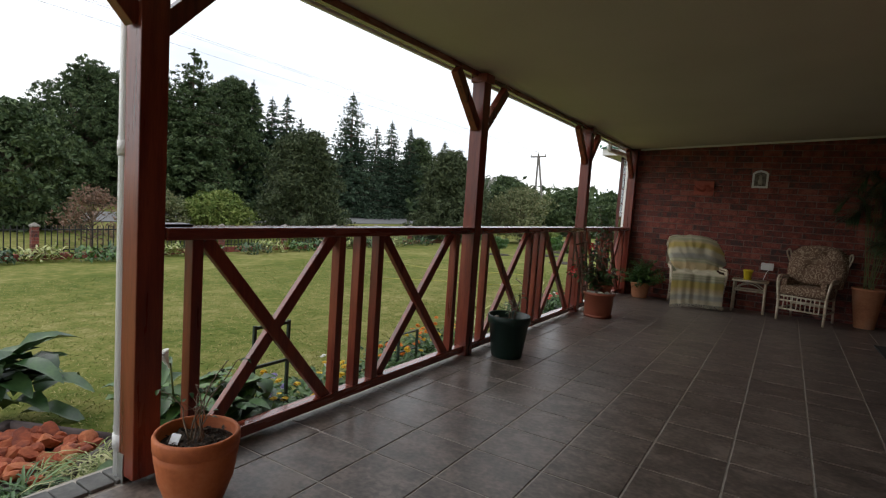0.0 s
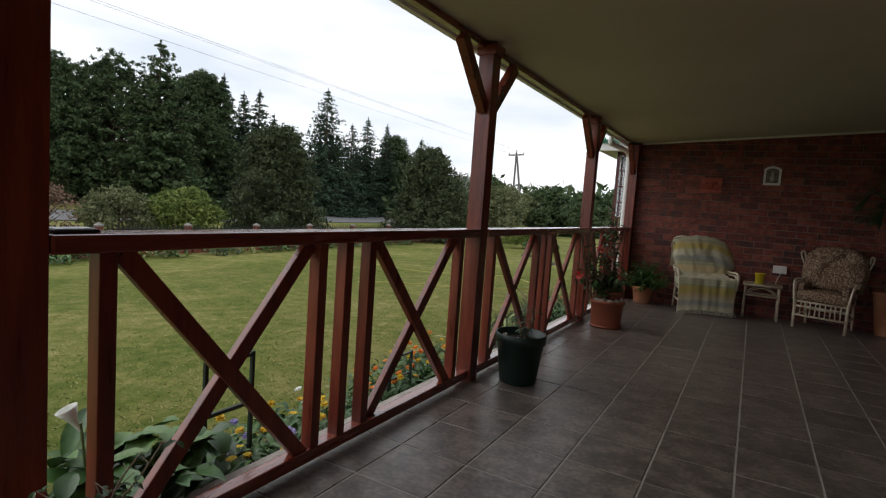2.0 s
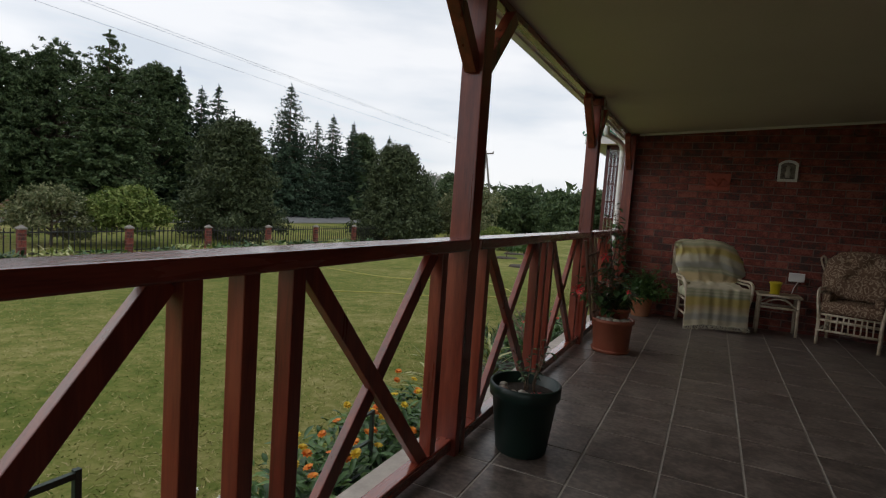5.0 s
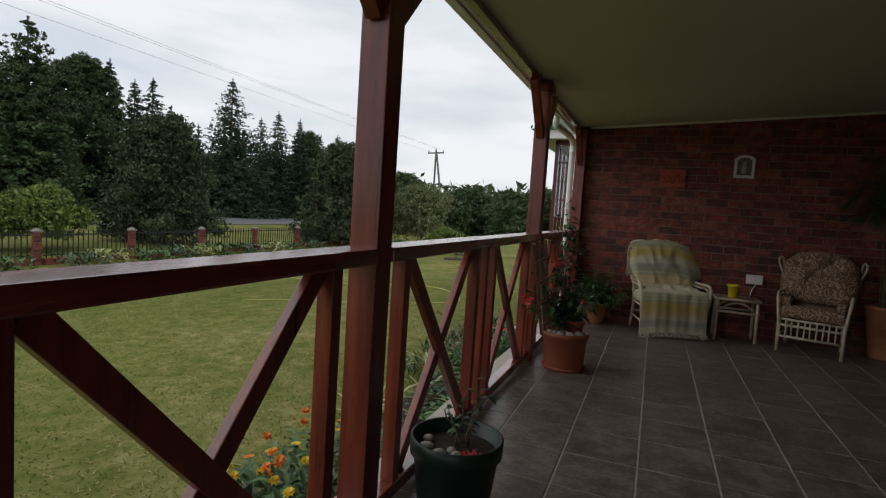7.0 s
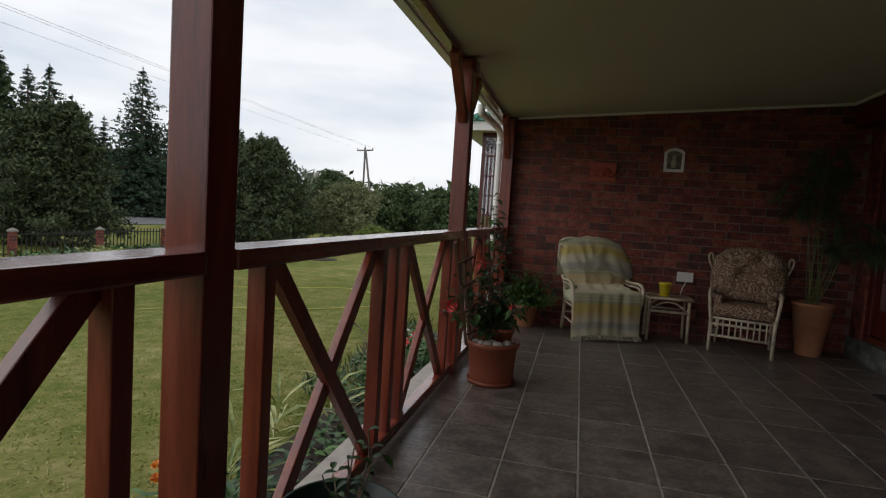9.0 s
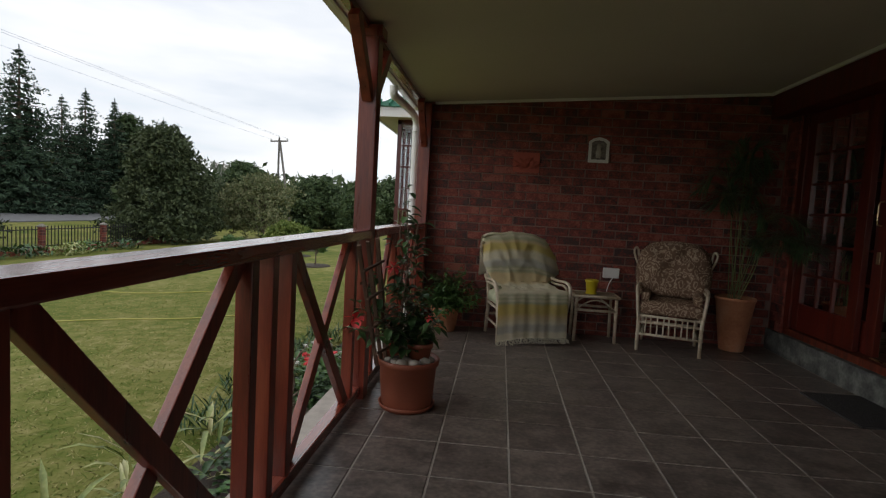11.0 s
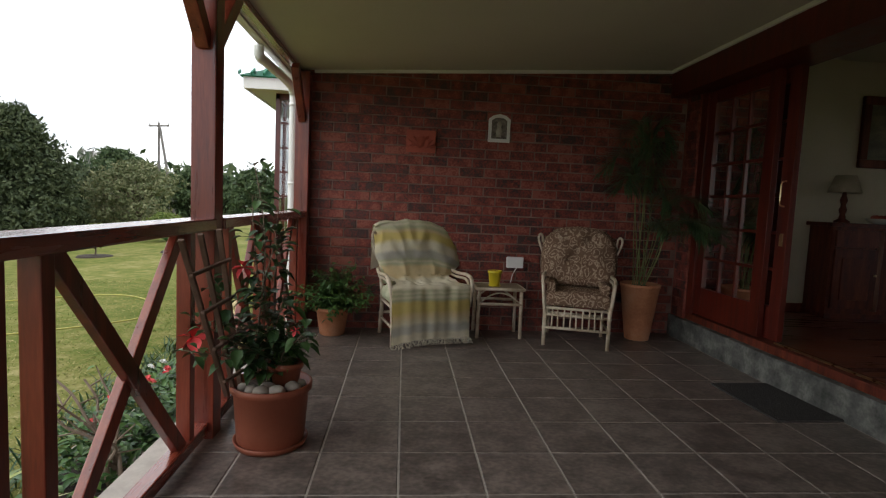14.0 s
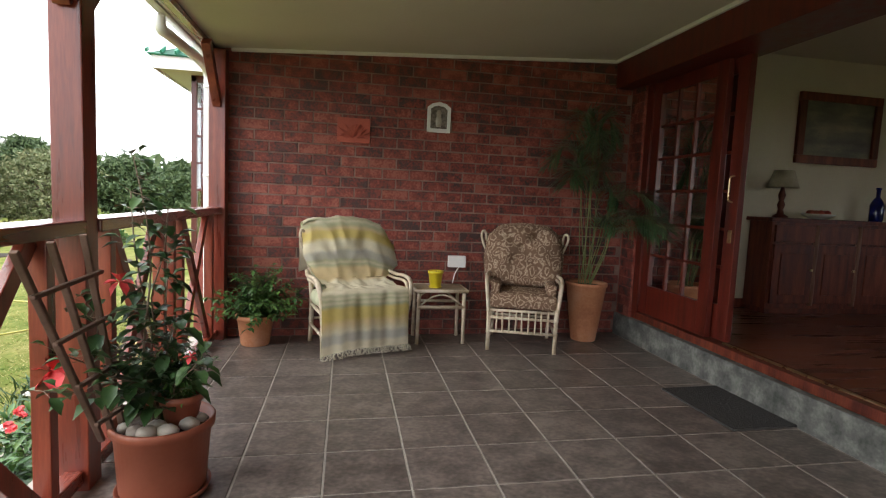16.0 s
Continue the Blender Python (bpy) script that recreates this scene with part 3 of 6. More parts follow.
# ---- plants: helpers ----
def leaf_specs_mesh(name, specs, mat, parent=None, label="", cup=0.25):
    """Leaves, each folded along its midrib and drooping: (base, direction, length, width, droop)."""
    verts, faces = [], []
    for p, d, ln, wd, droop in specs:
        p, d = Vector(p), Vector(d).normalized()
        s = d.cross(Vector((0, 0, 1)))
        s = s.normalized() if s.length > 0.05 else Vector((1, 0, 0))
        u = s.cross(d)
        k = len(verts)
        verts.append(p)
        secs = ((0.30, 0.85), (0.65, 0.9)) if wd < 0.06 else ((0.10, 0.42), (0.25, 0.80), (0.42, 1.0), (0.60, 0.95), (0.78, 0.68), (0.91, 0.34))
        for t, w in secs:
            c = p + d * (ln * t) - Vector((0, 0, droop * ln * t * t))
            wave = 0.0 if wd < 0.06 else 0.05 * wd * math.sin(t * 17 + k)
            verts += [c - s * (wd * w / 2) + u * (wd * cup * w + wave), c, c + s * (wd * w / 2) + u * (wd * cup * w - wave)]
        verts.append(p + d * ln - Vector((0, 0, droop * ln)))
        faces += [(k, k + 2, k + 1), (k, k + 3, k + 2)]
        for j in range(len(secs) - 1):
            m = k + 1 + 3 * j
            faces += [(m, m + 1, m + 4, m + 3), (m + 1, m + 2, m + 5, m + 4)]
        m = k + 1 + 3 * (len(secs) - 1)
        faces += [(m, m + 1, m + 3), (m + 1, m + 2, m + 3)]
    ob = raw_mesh(name, verts, faces, mat, parent, label)
    ob.data.polygons.foreach_set("use_smooth", [True] * len(faces))
    return ob


def rand_dir(rng, up=0.0):
    a, z = rng.uniform(0, 2 * math.pi), rng.uniform(-0.6, 1) + up
    return Vector((math.cos(a), math.sin(a), z)).normalized()


def stem_run(rng, start, lean, height, wob=0.04, n=4):
    pts = [Vector(start)]
    for i in range(1, n + 1):
        t = i / n
        pts.append(Vector(start) + Vector((lean[0] * t * t + rng.uniform(-wob, wob), lean[1] * t * t + rng.uniform(-wob, wob), height * t)))
    return curve_points(pts, 3)


def blossom(parent, pos, mat, size=0.05, petals=5, facing=(0, -1, 0.2), label="", name="flower"):
    """Broad petals round a centre."""
    f = Vector(facing).normalized()
    s = f.cross(Vector((0, 0, 1))).normalized()
    u = s.cross(f)
    specs = []
    for k in range(petals):
        a = 2 * math.pi * k / petals
        specs.append((pos, s * math.cos(a) + u * math.sin(a) + f * 0.35, size, size * 0.8, 0.12))
    return leaf_specs_mesh(name, specs, mat, parent, label)


MULCH = material("dark_leaf_mulch", [(0.02, 0.014, 0.010), (0.06, 0.042, 0.03), (0.13, 0.10, 0.075)], scale=20, rough=0.9, bump=0.2, island=0.6)
FL_RED = material("red_petal", [(0.68, 0.04, 0.05), (0.82, 0.12, 0.12)], scale=20, rough=0.6, bump=0)
FL_YEL = material("yellow_petal", [(0.70, 0.42, 0.01), (0.80, 0.60, 0.03)], scale=20, rough=0.6, bump=0)
FL_ORA = material("orange_petal", [(0.70, 0.16, 0.01), (0.80, 0.30, 0.02)], scale=20, rough=0.6, bump=0)
FL_WHI = material("white_petal", [(0.75, 0.76, 0.70), (0.82, 0.82, 0.78)], scale=20, rough=0.6, bump=0)
FL_VIO = material("violet_petal", [(0.30, 0.24, 0.55), (0.55, 0.50, 0.72)], scale=20, rough=0.6, bump=0)


def pebble(parent, pos, r, rng, mat=None, name="pebble"):
    bm = bmesh.new()
    bmesh.ops.create_icosphere(bm, subdivisions=2, radius=r)
    sx, sy, sz = rng.uniform(0.85, 1.25), rng.uniform(0.8, 1.1), rng.uniform(0.65, 0.85)
    for v in bm.verts:
        k = 1 + 0.10 * noise.noise(v.co * (2.2 / r) + Vector(pos) * 9)
        v.co = Vector((v.co.x * sx, v.co.y * sy, v.co.z * sz)) * k
    return part(name, bm, mat or PEBBLE, parent, smooth=True, at=pose(*pos))


# ---- terracotta pot with a rose, at the first post ----
rng = random.Random(4)
pot = thing("flower_pot", "orange terracotta pot with a pruned rose, beside the veranda post", "flower pot", pose(-1.90, 3.97, floor_z(-1.90)) @ Matrix.Diagonal((0.91, 0.91, 0.89, 1)))
part("pot", lathe([(0, 0), (0.095, 0), (0.115, 0.02), (0.15, 0.12), (0.166, 0.22), (0.168, 0.245), (0.163, 0.25), (0.165, 0.256), (0.172, 0.262), (0.174, 0.31), (0.168, 0.322), (0.158, 0.322), (0.155, 0.31), (0.15, 0.265), (0, 0.262)], 48), TERRA, pot, smooth=True)
part("soil", lathe([(0.151, 0.268), (0.11, 0.279), (0.05, 0.273), (0, 0.281)], 24), SOIL, pot)
bm = bmesh.new()
specs = []
for k, (lx, ly, h) in enumerate(((-0.10, -0.03, 0.20), (-0.02, 0.05, 0.19), (0.10, 0.10, 0.36), (0.05, -0.04, 0.16), (-0.05, 0.0, 0.25), (0.16, 0.05, 0.38), (0.02, 0.02, 0.22))):
    st = stem_run(rng, (rng.uniform(-0.03, 0.03), rng.uniform(-0.03, 0.03), 0.27), (lx, ly), h, 0.012)
    tube(st, 0.0045, 0.0022, 5, bm)
    for j in range(3):
        q = st[-1 - 2 * j] if j else st[-1]
        d = rand_dir(rng, 0.3)
        tip = q + d * 0.06
        tube([q, tip], 0.0018, 0.0012, 4, bm)
        for _ in range(3 if k in (0, 2, 4) else 1):
            specs.append((tip + rand_dir(rng) * 0.008, rand_dir(rng), rng.uniform(0.02, 0.034), 0.018, 0.3))
part("stem", bm, TWIG, pot)
leaf_specs_mesh("foliage", specs, LEAF_DK, pot)
leaf_specs_mesh("leaf_litter", [((0.13 * math.sqrt(rng.random()) * math.cos(k * 2.4), 0.13 * math.sqrt(rng.random()) * math.sin(k * 2.4), 0.278), rand_dir(rng, 0.1), rng.uniform(0.015, 0.035), 0.014, 0.1) for k in range(260)], MULCH, pot, "dark leaf mulch on the soil")
part("plant_tag", box(-0.022, 0.022, -0.002, 0.002, 0, 0.045, 0.001), material("tin_tag", [(0.3, 0.3, 0.3), (0.5, 0.5, 0.5)], metal=0.9, rough=0.35), pot, "bent tin plant label", at=pose(-0.03, -0.09, 0.28, -35, 0, 20))

# ---- dark green plastic pot with a rose ----
rng = random.Random(9)
pot = thing("flower_pot", "dark green plastic pot with a bare rose and pale stones", "flower pot", pose(-1.925, 6.765, floor_z(-1.92)) @ Matrix.Diagonal((1.05, 1.05, 1.0, 1)))
part("pot", lathe([(0, 0), (0.115, 0), (0.122, 0.01), (0.155, 0.28), (0.168, 0.285), (0.170, 0.345), (0.164, 0.35), (0.156, 0.345), (0.150, 0.285), (0, 0.28)], 48), GREENPOT, pot, smooth=True)
part("soil", lathe([(0.151, 0.292), (0.09, 0.302), (0, 0.298)], 24), SOIL, pot)
bm, specs = bmesh.new(), []
for k in range(7):
    st = stem_run(rng, (rng.uniform(-0.05, 0.05), rng.uniform(0, 0.06), 0.29), (rng.uniform(-0.10, 0.10), rng.uniform(-0.02, 0.10)), rng.uniform(0.10, 0.27), 0.012)
    tube(st, 0.004, 0.002, 5, bm)
    for q in st[4::2]:
        specs.append((q, rand_dir(rng, 0.2), rng.uniform(0.025, 0.045), 0.022, 0.3))
part("stem", bm, TWIG, pot)
leaf_specs_mesh("foliage", specs, LEAF_DK, pot)
for x, y, r in ((-0.09, -0.06, 0.024), (-0.03, -0.10, 0.028), (0.03, -0.09, 0.026), (-0.11, 0.0, 0.02), (0.0, -0.05, 0.018)):
    pebble(pot, (x, y, 0.31), r, rng)
specs = [((0.075 + rng.uniform(-0.03, 0.03), -0.06 + rng.uniform(-0.03, 0.03), 0.302), rand_dir(rng, 0.3), 0.035, 0.006, 0.2) for _ in range(70)]
leaf_specs_mesh("flower_litter", specs, FL_RED, pot, "fallen red bottlebrush threads")


# ---- wide pot with hibiscus on a trellis ----
rng = random.Random(21)
pot = thing("flower_pot", "wide terracotta-coloured pot with flowering hibiscus, stones and a trellis", "flower pot", pose(-1.888, 9.165, floor_z(-1.88)))
part("pot", lathe([(0, 0.012), (0.145, 0.012), (0.155, 0.03), (0.172, 0.26), (0.186, 0.265), (0.188, 0.295), (0.182, 0.30), (0.172, 0.295), (0.166, 0.255), (0, 0.25)], 48), TERRA_DK, pot, smooth=True)
part("saucer", lathe([(0, 0), (0.16, 0), (0.172, 0.03), (0.166, 0.03), (0.155, 0.008), (0, 0.008)], 40), TERRA_DK, pot, smooth=True)
part("soil", lathe([(0.167, 0.262), (0.09, 0.272), (0, 0.268)], 24), SOIL, pot)
for x, y, r in ((-0.06, -0.12, 0.034), (-0.015, -0.135, 0.038), (0.05, -0.12, 0.035), (-0.11, -0.08, 0.028), (0.11, -0.06, 0.034), (0.135, 0.0, 0.028), (0.0, -0.075, 0.03)):
    pebble(pot, (x, y, 0.292), r, rng)
small = part("inner_pot", lathe([(0, 0.26), (0.055, 0.26), (0.072, 0.365), (0.08, 0.367), (0.08, 0.395), (0.07, 0.395), (0.066, 0.36), (0, 0.36)], 28), TERRA_DK, pot, "small terracotta pot sunk among the stones", True, pose(0.065, 0.0, 0))
bm, specs = bmesh.new(), []
for k in range(26):
    st = stem_run(rng, (rng.uniform(-0.03, 0.03), rng.uniform(-0.03, 0.03), 0.36), (rng.uniform(-0.12, 0.12), rng.uniform(-0.12, 0.10)), rng.uniform(0.10, 0.22), 0.01)
    tube(st, 0.0022, 0.0012, 4, bm)
    for q in st[3:]:
        for _ in range(3):
            specs.append((q, rand_dir(rng, 0.25), rng.uniform(0.035, 0.065), 0.011, 0.35))
part("stem", bm, STEM, small)
leaf_specs_mesh("foliage", specs, LEAF, small)
TRELWOOD = material("weathered_trellis_wood", [(0.09, 0.05, 0.035), (0.17, 0.10, 0.07)], scale=10, rough=0.8, bump=0.2)
tr = part("trellis", beam((-0.165, -0.13, 0.27), (-0.185, -0.58, 1.00), 0.016, 0.022), TRELWOOD, pot, "fan-shaped wooden trellis leaning on the railing")
part("stile", beam((-0.15, -0.08, 0.27), (-0.185, -0.40, 1.01), 0.016, 0.022), TRELWOOD, tr)
part("stile", beam((-0.135, -0.03, 0.27), (-0.175, -0.22, 1.02), 0.016, 0.022), TRELWOOD, tr)
for t in (0.12, 0.36, 0.60, 0.82):
    a = Vector((-0.165, -0.13, 0.27)).lerp(Vector((-0.185, -0.58, 1.00)), t)
    c = Vector((-0.135, -0.03, 0.27)).lerp(Vector((-0.175, -0.22, 1.02)), t)
    part("rung", beam(a + (a - c) * 0.12 + Vector((0.016, 0, 0)), c + (c - a) * 0.12 + Vector((0.016, 0, 0)), 0.014, 0.016), TRELWOOD, tr)
bm, specs = bmesh.new(), []
for lx, ly, h in ((-0.20, -0.26, 0.36), (-0.12, 0.06, 0.56), (0.06, -0.10, 0.46), (-0.04, 0.12, 0.70), (0.14, -0.14, 0.30), (-0.18, -0.16, 0.52), (-0.08, -0.24, 0.26), (-0.05, -0.10, 0.90), (0.0, -0.04, 1.02), (0.05, 0.02, 0.84), (-0.24, -0.32, 0.26)):
    st = stem_run(rng, (rng.uniform(-0.06, 0.03), rng.uniform(-0.05, 0.05), 0.265), (lx, ly), h, 0.024, 5)
    tube(st, 0.0055, 0.0022, 6, bm)
    for i, q in enumerate(st[4:]):
        if h > 0.8 and 3 < i < 5:
            continue
        for _ in range(3):
            d = rand_dir(rng, 0.1)
            ln = rng.uniform(0.05, 0.092)
            tip = q + d * rng.uniform(0.02, 0.05)
            tube([q, tip], 0.0014, 0.001, 4, bm)
            specs.append((tip, d, ln, ln * 0.62, 0.35))
part("stem", bm, TWIG, pot)
leaf_specs_mesh("foliage", specs, LEAF_DK, pot)
blossom(pot, (-0.295, -0.17, 0.545), FL_RED, 0.075, 6, (-0.3, -1, 0.3), "open red hibiscus flower")
blossom(pot, (-0.087, -0.17, 0.855), FL_RED, 0.05, 6, (0.2, -1, 0.0), "red hibiscus flower")
blossom(pot, (0.12, -0.08, 0.56), FL_RED, 0.028, 5, (0.2, -1, 0.3), "small red flower")

# ---- leafy pot in the corner ----
rng = random.Random(33)
pot = thing("flower_pot", "terracotta pot with a spreading leafy plant in the corner", "flower pot", pose(-1.88, 11.27, floor_z(-1.88)))
part("pot", lathe([(0, 0), (0.10, 0), (0.108, 0.012), (0.135, 0.2), (0.146, 0.205), (0.148, 0.235), (0.14, 0.24), (0.13, 0.2), (0, 0.195)], 36), TERRA_PALE, pot, smooth=True)
part("soil", lathe([(0.13, 0.205), (0.06, 0.215), (0, 0.21)], 20), SOIL, pot)
bm, specs = bmesh.new(), []
for k in range(110):
    a = rng.uniform(0, 2 * math.pi)
    r = rng.uniform(0.05, 0.40)
    lx, ly = r * math.cos(a), min(r * math.sin(a), 0.14)
    st = stem_run(rng, (rng.uniform(-0.06, 0.06), rng.uniform(-0.06, 0.06), 0.21), (lx, ly), rng.uniform(0.02, 0.42) * (1.2 - r * 1.6), 0.015)
    tube(st, 0.003, 0.0015, 4, bm)
    for q in st[3:]:
        for _ in range(3):
            d = rand_dir(rng, 0.1)
            ln = rng.uniform(0.035, 0.06)
            specs.append((q, d, ln, ln * 0.5, 0.4))
part("stem", bm, STEM, pot)
leaf_specs_mesh("foliage", specs, LEAF, pot)

# ---- palm in a tall pot ----
rng = random.Random(5)
palm = thing("potted_palm", "tall pale terracotta pot with a dark green feathery palm", "palm", pose(0.86, 11.29, floor_z(0.86)) @ Matrix.Diagonal((0.95, 0.95, 1, 1)))
part("pot", lathe([(0, 0), (0.108, 0), (0.113, 0.01), (0.178, 0.475), (0.186, 0.48), (0.188, 0.505), (0.18, 0.51), (0.168, 0.49), (0.162, 0.46), (0, 0.455)], 48), TERRA_PALE, palm, smooth=True)
part("soil", lathe([(0.163, 0.475), (0.09, 0.485), (0, 0.48)], 20), SOIL, palm)
PALMLEAF = material("dark_palm_leaflet", [(0.02, 0.055, 0.022), (0.045, 0.105, 0.04), (0.085, 0.16, 0.065)], scale=9, rough=0.35, bump=0.05, island=0.6)
PALMSTEM = material("dull_green_palm_stem", [(0.09, 0.11, 0.035), (0.19, 0.20, 0.075)], scale=12, rough=0.6, bump=0.1)
reaches = [(rng.uniform(-0.30, 0.22), rng.uniform(-0.35, 0.05), rng.uniform(1.05, 1.5)) for _ in range(5)]
reaches += [(rng.uniform(0.02, 0.30), rng.uniform(-0.75, -0.25), rng.uniform(0.55, 0.95)) for _ in range(7)]
reaches += [(rng.uniform(-0.42, -0.15), rng.uniform(-0.35, 0.0), rng.uniform(0.95, 1.3)) for _ in range(3)]
for dx, dy, h in reaches:
    b0 = Vector((rng.uniform(-0.06, 0.06), rng.uniform(-0.06, 0.06), 0.47))
    pts = [b0, b0 + Vector((dx * 0.22, dy * 0.22, h * 0.5)), b0 + Vector((dx * 0.36, dy * 0.36, h * 0.88)), b0 + Vector((dx * 0.75, dy * 0.75, h * 0.99)), b0 + Vector((dx * 1.15, dy * 1.1, h * 0.86))]
    run = curve_points(pts, 9)
    frond = part("frond", tube(run, 0.0045, 0.0015, 6), PALMSTEM, palm)
    specs = []
    n = len(run)
    for i in range(int(n * 0.44), n):
        t = i / n
        d0 = (run[min(i + 1, n - 1)] - run[i - 1]).normalized()
        side = d0.cross(Vector((0, 0, 1))).normalized()
        for sgn in (-1, 1):
            for sub in (0.0, 0.33, 0.66):
                q = run[i - 1].lerp(run[i], sub)
                ln = (0.25 * math.sin(math.pi * min(0.95, (t - 0.36) / 0.68)) + 0.06) * rng.uniform(0.8, 1.15)
                dd = (side * sgn * 0.8 + d0 * 0.8 + Vector((0, 0, rng.uniform(-0.05, 0.35)))).normalized()
                tip = q + dd * ln
                if tip.y > 0.235:
                    dd.y -= (tip.y - 0.235) / ln
                if tip.x > 0.40:
                    dd.x -= (tip.x - 0.40) / ln
                specs.append((q, dd, ln, 0.0065, rng.uniform(0.1, 0.5)))
    leaf_specs_mesh("foliage", specs, PALMLEAF, frond)

# ---- cane chairs ----
def cane_chair(m, label, throw=False):
    ch = thing("cane_armchair", label, "armchair", m, group="cane chairs on the veranda")
    # legs, rockers and arms
    for sx in (-1, 1):
        x = 0.28 * sx
        part("front_leg", tube([(x, -0.02, 0.0), (x * 1.01, -0.02, 0.42)], 0.017, seg=10), CANE, ch, smooth=True)
        part("back_leg", tube(curve_points([(x * 0.92, 0.56, 0.0), (x * 0.92, 0.50, 0.30), (x * 0.95, 0.50, 0.48), (x * 0.98, 0.62, 0.96)], 4), 0.016, seg=10), CANE, ch, smooth=True)
        part("arm", tube(curve_points([(x * 1.0, -0.02, 0.25), (x * 1.07, -0.05, 0.45), (x * 1.12, -0.01, 0.565), (x * 1.13, 0.12, 0.60), (x * 1.12, 0.36, 0.59), (x * 1.05, 0.52, 0.61)], 5), 0.015, seg=10), CANE, ch, smooth=True)
        part("arm", tube(curve_points([(x * 1.0, 0.03, 0.25), (x * 1.05, 0.0, 0.43), (x * 1.09, 0.04, 0.53), (x * 1.10, 0.14, 0.562), (x * 1.09, 0.36, 0.555), (x * 1.03, 0.50, 0.57)], 5), 0.012, seg=8), CANE, ch, smooth=True)
        part("ear", tube([Vector((p.x * (0.84 if throw else 1.0), p.y + (0.03 if throw else 0.0), p.z)) for p in curve_points([(x * 1.05, 0.585, 0.66), (x * 1.30, 0.575, 0.80), (x * 1.42, 0.55, 0.90), (x * 1.38, 0.56, 0.945), (x * 1.29, 0.58, 0.93), (x * 1.25, 0.60, 0.84)], 5)], 0.011, seg=8), CANE, ch, smooth=True)
        part("side_rail", tube([(x, -0.02, 0.16), (x * 0.93, 0.54, 0.16)], 0.011, seg=8), CANE, ch, smooth=True)
        part("side_rail", tube([(x, -0.02, 0.33), (x * 0.93, 0.50, 0.33)], 0.013, seg=8), CANE, ch, smooth=True)
    for z in (0.16, 0.275, 0.335):
        part("front_rail", tube([(-0.30, -0.025, z), (0.30, -0.025, z)], 0.012, seg=8), CANE, ch, smooth=True)
    part("back_rail", tube([(-0.27, 0.54, 0.2), (0.27, 0.54, 0.2)], 0.012, seg=8), CANE, ch, smooth=True)
    part("back_rail", tube(curve_points([(-0.285, 0.64, 0.95), (-0.15, 0.655, 0.995), (0.15, 0.655, 0.995), (0.285, 0.64, 0.95)], 5), 0.014, seg=8), CANE, ch, smooth=True)
    for k in range(11):
        x = -0.27 + 0.054 * k
        part("spindle", tube([(x, -0.03, 0.15), (x + 0.006 * math.sin(k * 2.1), -0.032, 0.34)], 0.0075, seg=6), CANE, ch, smooth=True)
    # cushions
    cush = (CUSHION_PALE if throw else CUSHION)
    bm = box(-0.285, 0.285, -0.05, 0.46, 0.345, 0.475, 0.05)
    bmesh.ops.subdivide_edges(bm, edges=bm.edges[:], cuts=3, use_grid_fill=True)
    for v in bm.verts:
        v.co += Vector((0, 0, 1)) * (0.018 * math.cos(v.co.x * 5.2) * math.cos((v.co.y - 0.2) * 5) + 0.007 * noise.noise(v.co * 9))
    part("seat_cushion", bm, cush, ch, smooth=True)
    bm = bmesh.new()
    nx, nz = 28, 34
    ring = {}
    for face in (0, 1):
        for i in range(nx + 1):
            for j in range(nz + 1):
                u, w = i / nx * 2 - 1, j / nz
                half = (0.262 if throw else 0.335) * (1 + 0.10 * math.sin(w * math.pi * 1.1) - 0.30 * max(0, w - 0.82) / 0.18 * 0.9)
                x, z = u * half, 0.47 + 0.565 * w - 0.03 * u * u * w
                edge = max(0.0, 1 - u ** 6) ** 0.5 * max(0.0, 1 - abs(2 * w - 1) ** 8) ** 0.5
                tuft = 0.0
                for tx, tz in ((-0.09, 0.72), (0.09, 0.72), (0, 0.60), (-0.10, 0.90), (0.10, 0.90), (0, 0.84)):
                    tuft += math.exp(-((x - tx) ** 2 + (z - tz) ** 2) / 0.0022)
                back_y = 0.50 + 0.14 * w
                depth = 0.06 * edge if throw else 0.145 * edge * (1 + 0.14 * math.cos(x * 22) * math.sin(w * 9)) - 0.042 * tuft
                y = back_y - (depth if face == 0 else -0.0)
                ring[face, i, j] = bm.verts.new((x, y, z))
        for i in range(nx):
            for j in range(nz):
                bm.faces.new((ring[face, i, j], ring[face, i + 1, j], ring[face, i + 1, j + 1], ring[face, i, j + 1]))
    for i in range(nx):
        for j in (0, nz):
            bm.faces.new((ring[0, i, j], ring[0, i + 1, j], ring[1, i + 1, j], ring[1, i, j]))
    for j in range(nz):
        for i in (0, nx):
            bm.faces.new((ring[0, i, j], ring[0, i, j + 1], ring[1, i, j + 1], ring[1, i, j]))
    part("back_cushion", bm, cush, ch, smooth=True)
    for sx in (-1, 1):
        bm = box(0.235 * sx - 0.04, 0.235 * sx + 0.04, 0.05 if throw else -0.02, 0.34, 0.44 if throw else 0.46, 0.50 if throw else 0.56, 0.028)
        bmesh.ops.subdivide_edges(bm, edges=bm.edges[:], cuts=2, use_grid_fill=True)
        part("arm_cushion", bm, cush, ch, smooth=True)
    return ch


